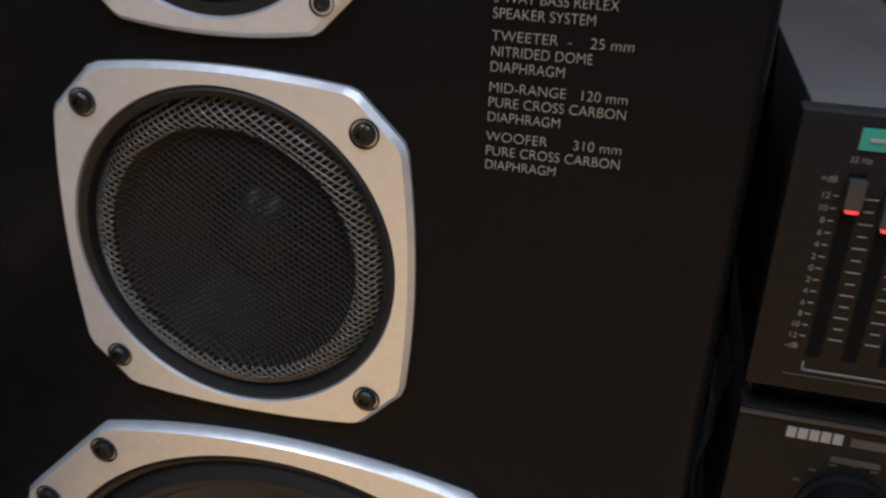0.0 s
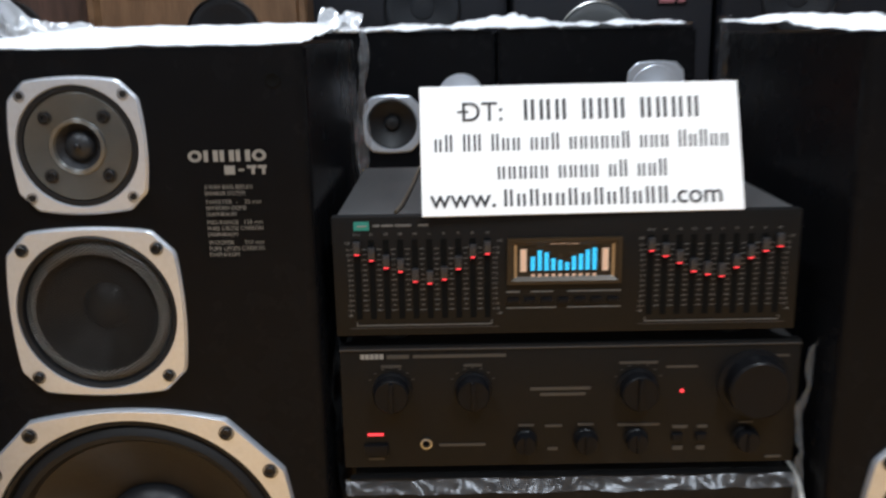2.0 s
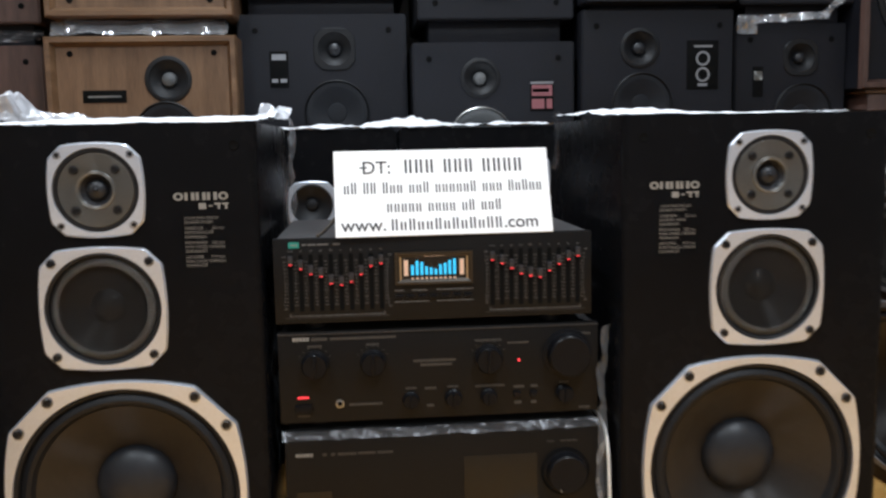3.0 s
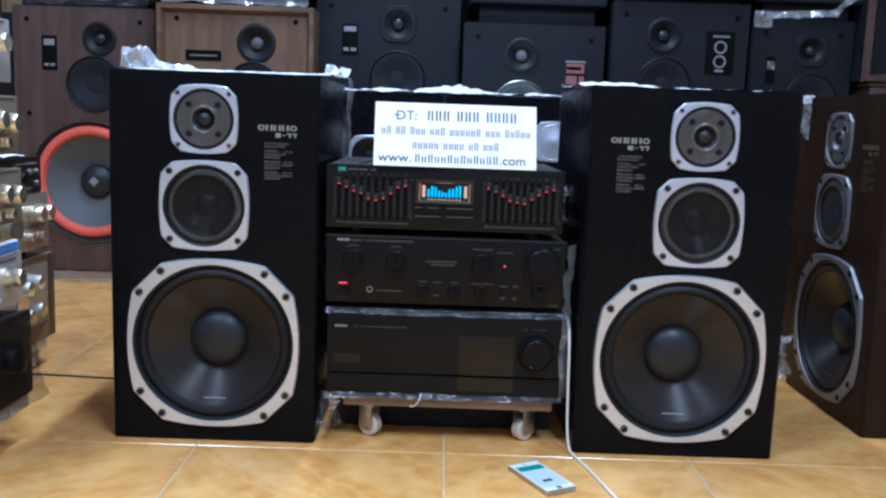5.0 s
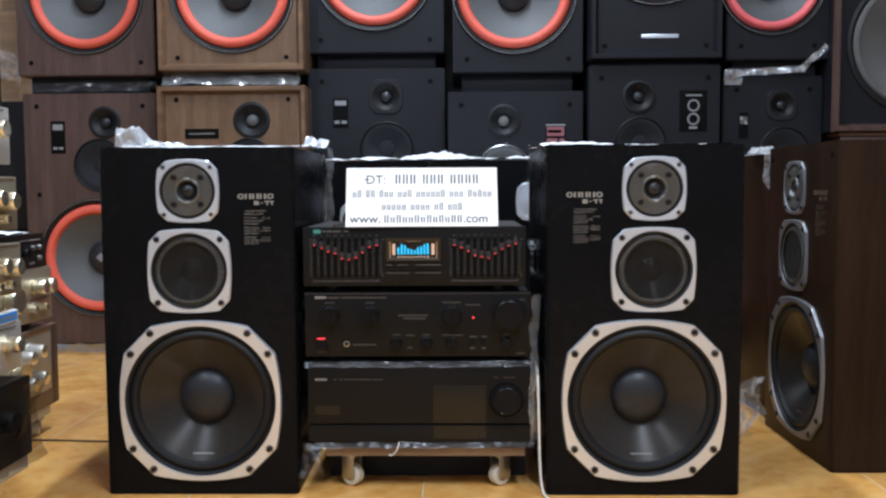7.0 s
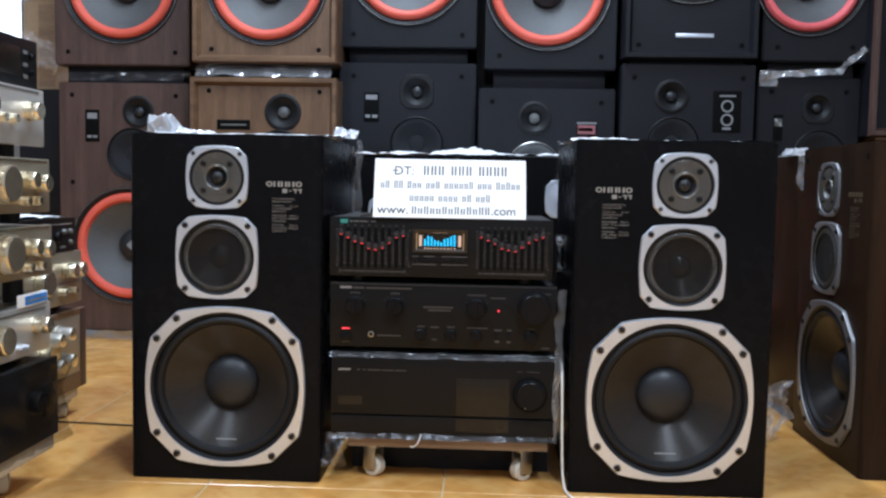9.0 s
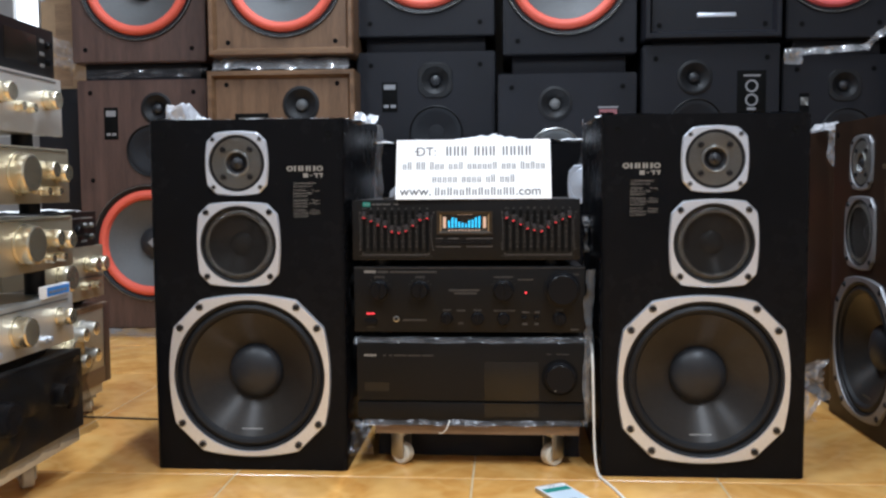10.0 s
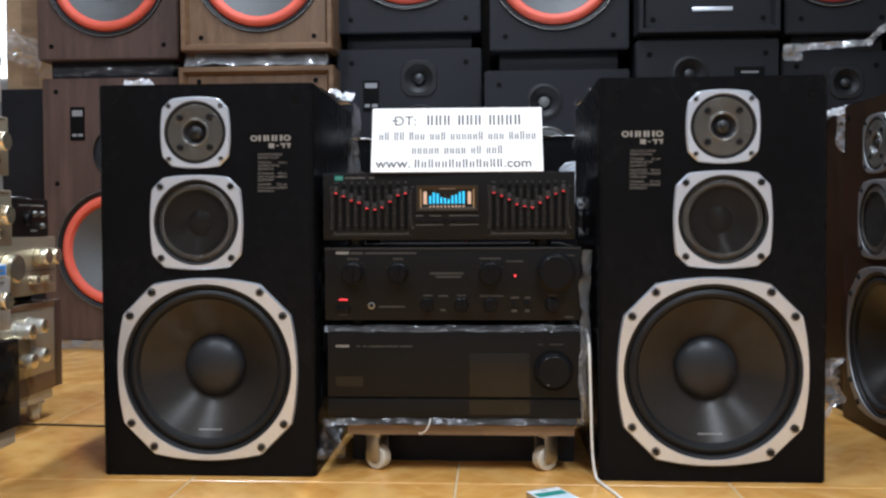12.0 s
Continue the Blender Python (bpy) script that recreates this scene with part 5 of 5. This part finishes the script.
hifi_unit("power_amplifier", "black amplifier wrapped in dark film at the pile's foot", LX + 0.012, -0.440, -0.008, 0.086, 0.233, PANEL, PANEL_TOP, [(-0.10, 0.55, 0.020, 0.022, KNOB), (-0.27, 0.55, 0.028, 0.022, KNOB)], [(-0.06, -0.02, 0.3, 0.7, PANEL_BROWN)], 0.0)
solid("cling_film", crumpled((LX + 0.030, -0.43, 0.085), (0, 0.42, 0.0), (0.002, 0, 0.15), 60, 24, 0.014, 21, rough_scale=16), material("dark_film", (0.008, 0.008, 0.009), 0.3, vary=0.2, bump=0.15, alpha=0.45, spec=0.35), "dark wrapping film creased over the black amplifier", "wrapping")
sticker = thing("folded_sticker", "blue and white folded sticker standing on a silver amplifier", "sticker", pose(LX + 0.002, -0.070, 0.3377, 0, 0, 92))
part("card", block(-0.048, 0.048, 0.0, 0.010, 0.0, 0.021, 0.0006), PAPER, sticker)
part("blue_face", block(-0.038, 0.044, -0.0012, 0.0, 0.003, 0.0185), BLUE, sticker, "blue printed face")
for k in range(5):
    part("printed_bar", block(-0.032 + k * 0.014, -0.022 + k * 0.014, -0.0020, -0.0012, 0.008, 0.0125), WHITE_PRINT, sticker)
dolly("white-edged board on casters under the amplifier pile", -0.68, -0.325, -0.47, -0.012, 0.058, 0.0855, (20, 70, -30, 40), CASTER, None, (0.05, 0.10))

L2 = -0.490
case_amp = hifi_unit("wooden_case_amplifier", "amplifier in a dark wooden case with double silver knobs", L2, 0.035, 0.478, 0.067, 0.258, GOLD, DARK_WALNUT, [(-0.2, 0.55, 0.03, 0.024, GOLD_BRIGHT)], [(-0.030, 0.0, 0.0, 1.0, DARK_WALNUT), (-0.443, -0.030, 0.94, 1.0, WALNUT_FLAT), (-0.443, -0.030, 0.0, 0.20, WALNUT_FLAT)], 0.0)
for ky, kz in ((-0.138, 0.146), (-0.132, 0.084), (-0.187, 0.139), (-0.182, 0.079)):
    knob = side_knob(case_amp, ky, kz, 0.0155, 0.036, SILVER)
    part("knob_face", lathe([(0.0150, 0), (0.0145, -0.0015), (0.0130, -0.0020), (0.0, -0.0016)], 32, ky, kz, -0.0355), GOLD_BRIGHT, knob, "pale gold knob face")
    part("collar", lathe([(0.0185, 0), (0.0185, -0.005), (0.0160, -0.006)], 32, ky, kz, 0), SILVER, knob)
hifi_unit("stereo_amplifier", "champagne gold amplifier with two polished knobs", L2, 0.030, 0.460, 0.276, 0.398, GOLD, GOLD, [(-0.045, 0.66, 0.018, 0.030, GOLD_BRIGHT), (-0.085, 0.66, 0.018, 0.030, GOLD_BRIGHT), (-0.06, 0.26, 0.009, 0.018, GOLD_BRIGHT), (-0.11, 0.26, 0.009, 0.018, GOLD_BRIGHT), (-0.2, 0.5, 0.03, 0.026, GOLD_BRIGHT)], [(-0.40, -0.01, 0.40, 0.43, BRUSHED_DULL)], 0.018)
hifi_unit("tuner", "small black tuner with silver print on the gold amplifier", L2, 0.040, 0.430, 0.399, 0.478, PANEL, PANEL_TOP, [(-0.03, 0.6, 0.006, 0.008, BRUSHED_DULL), (-0.03, 0.28, 0.006, 0.008, BRUSHED_DULL), (-0.06, 0.6, 0.006, 0.008, BRUSHED_DULL), (-0.09, 0.45, 0.012, 0.008, KNOB)], [(-0.075, -0.02, 0.80, 0.84, PRINT), (-0.12, -0.08, 0.80, 0.84, PRINT_DIM), (-0.075, -0.05, 0.12, 0.18, PRINT_DIM)], 0.0)
solid("paper_sheet", crumpled((-0.66, 0.19, 0.480), (0.15, 0, 0), (0, 0.21, 0), 16, 20, 0.006, 22, rough_scale=14), PAPER, "white paper sheet lying on the small tuner", "paper")
dolly("pale board on casters under the wooden-cased amplifier", -0.86, -0.495, 0.03, 0.445, 0.044, 0.0665, (15, 60, -40, 30), CASTER, None, (0.024, 0.035))

# ---- the far corner ----
for x0, x1, y0, z0, z1, lab in ((-1.222, -1.052, 1.58, 0.90, 1.22, "brown cardboard carton on a dark cabinet"), (-1.215, -1.057, 1.60, 1.2205, 1.75, "tall brown cardboard carton on top of another carton")):
    box = thing("carton", lab, "box", pose(0, 0, 0), "cartons")
    part("body", block(x0, x1, y0, 1.95, z0, z1, 0.004), CARDBOARD, box)
    part("tape", block((x0 + x1) / 2 - 0.03, (x0 + x1) / 2 + 0.03, y0 - 0.0006, y0, z0 + 0.01, z1 - 0.01), PLY, box, "strip of brown tape")
dark = thing("wooden_cabinet", "dark cabinet in the corner under the cartons", "cabinet", pose(0, 0, 0))
part("body", block(-1.240, -1.050, 1.57, 1.98, 0.0, 0.8995, 0.004), BLACK_VINYL, dark)
for z in (0.02, 0.44):
    part("door_panel", block(-1.233, -1.057, 1.557, 1.57, z, z + 0.41, 0.003), BLACK_VINYL, dark)
solid("plastic_bag", crumpled((-1.205, 1.53, 1.000), (0.130, 0.01, -0.06), (0.005, 0.0, 0.115), 34, 30, 0.035, 23, rough_scale=20), FILM_CLOUDY, "crumpled cloudy plastic bag beside the cartons", "bag")
window = thing("window_1", "tall narrow window slit with bright daylight behind", "window", pose(0, 0, 0), kind="structure")
part("window_frame", frame_window(-1.548, -1.437, 1.00, 2.50, 0.010, 1.985, 0.015), WHITE_METAL, window)
part("pane", block(-1.540, -1.445, 1.988, 1.996, 1.008, 2.492), DAYLIGHT, window)

# ---- floor tiles ----
PITCH, GX, GY = 0.4405, 0.416, -0.025
tile_bm = block(-PITCH / 2 + 0.0016, PITCH / 2 - 0.0016, -PITCH / 2 + 0.0016, PITCH / 2 - 0.0016, -0.006, 0.0)
bmesh.ops.bevel(tile_bm, geom=[e for e in tile_bm.edges if e.verts[0].co.z > -0.001 and e.verts[1].co.z > -0.001], offset=0.0015, segments=1, affect="EDGES")
TILE_MESH = finish("tile", tile_bm, TILE)
for i in range(-6, 6):
    for j in range(-8, 5):
        cx, cy = GX + (i + 0.5) * PITCH, GY + (j + 0.5) * PITCH
        if X0 - PITCH / 2 < cx < X1 + PITCH / 2 and Y0 - PITCH / 2 < cy < Y1 + PITCH / 2:
            part("tile", TILE_MESH, None, floor, at=pose(cx, cy, 0, 0, 0, 90 * ((i * 7 + j * 3) % 4)))
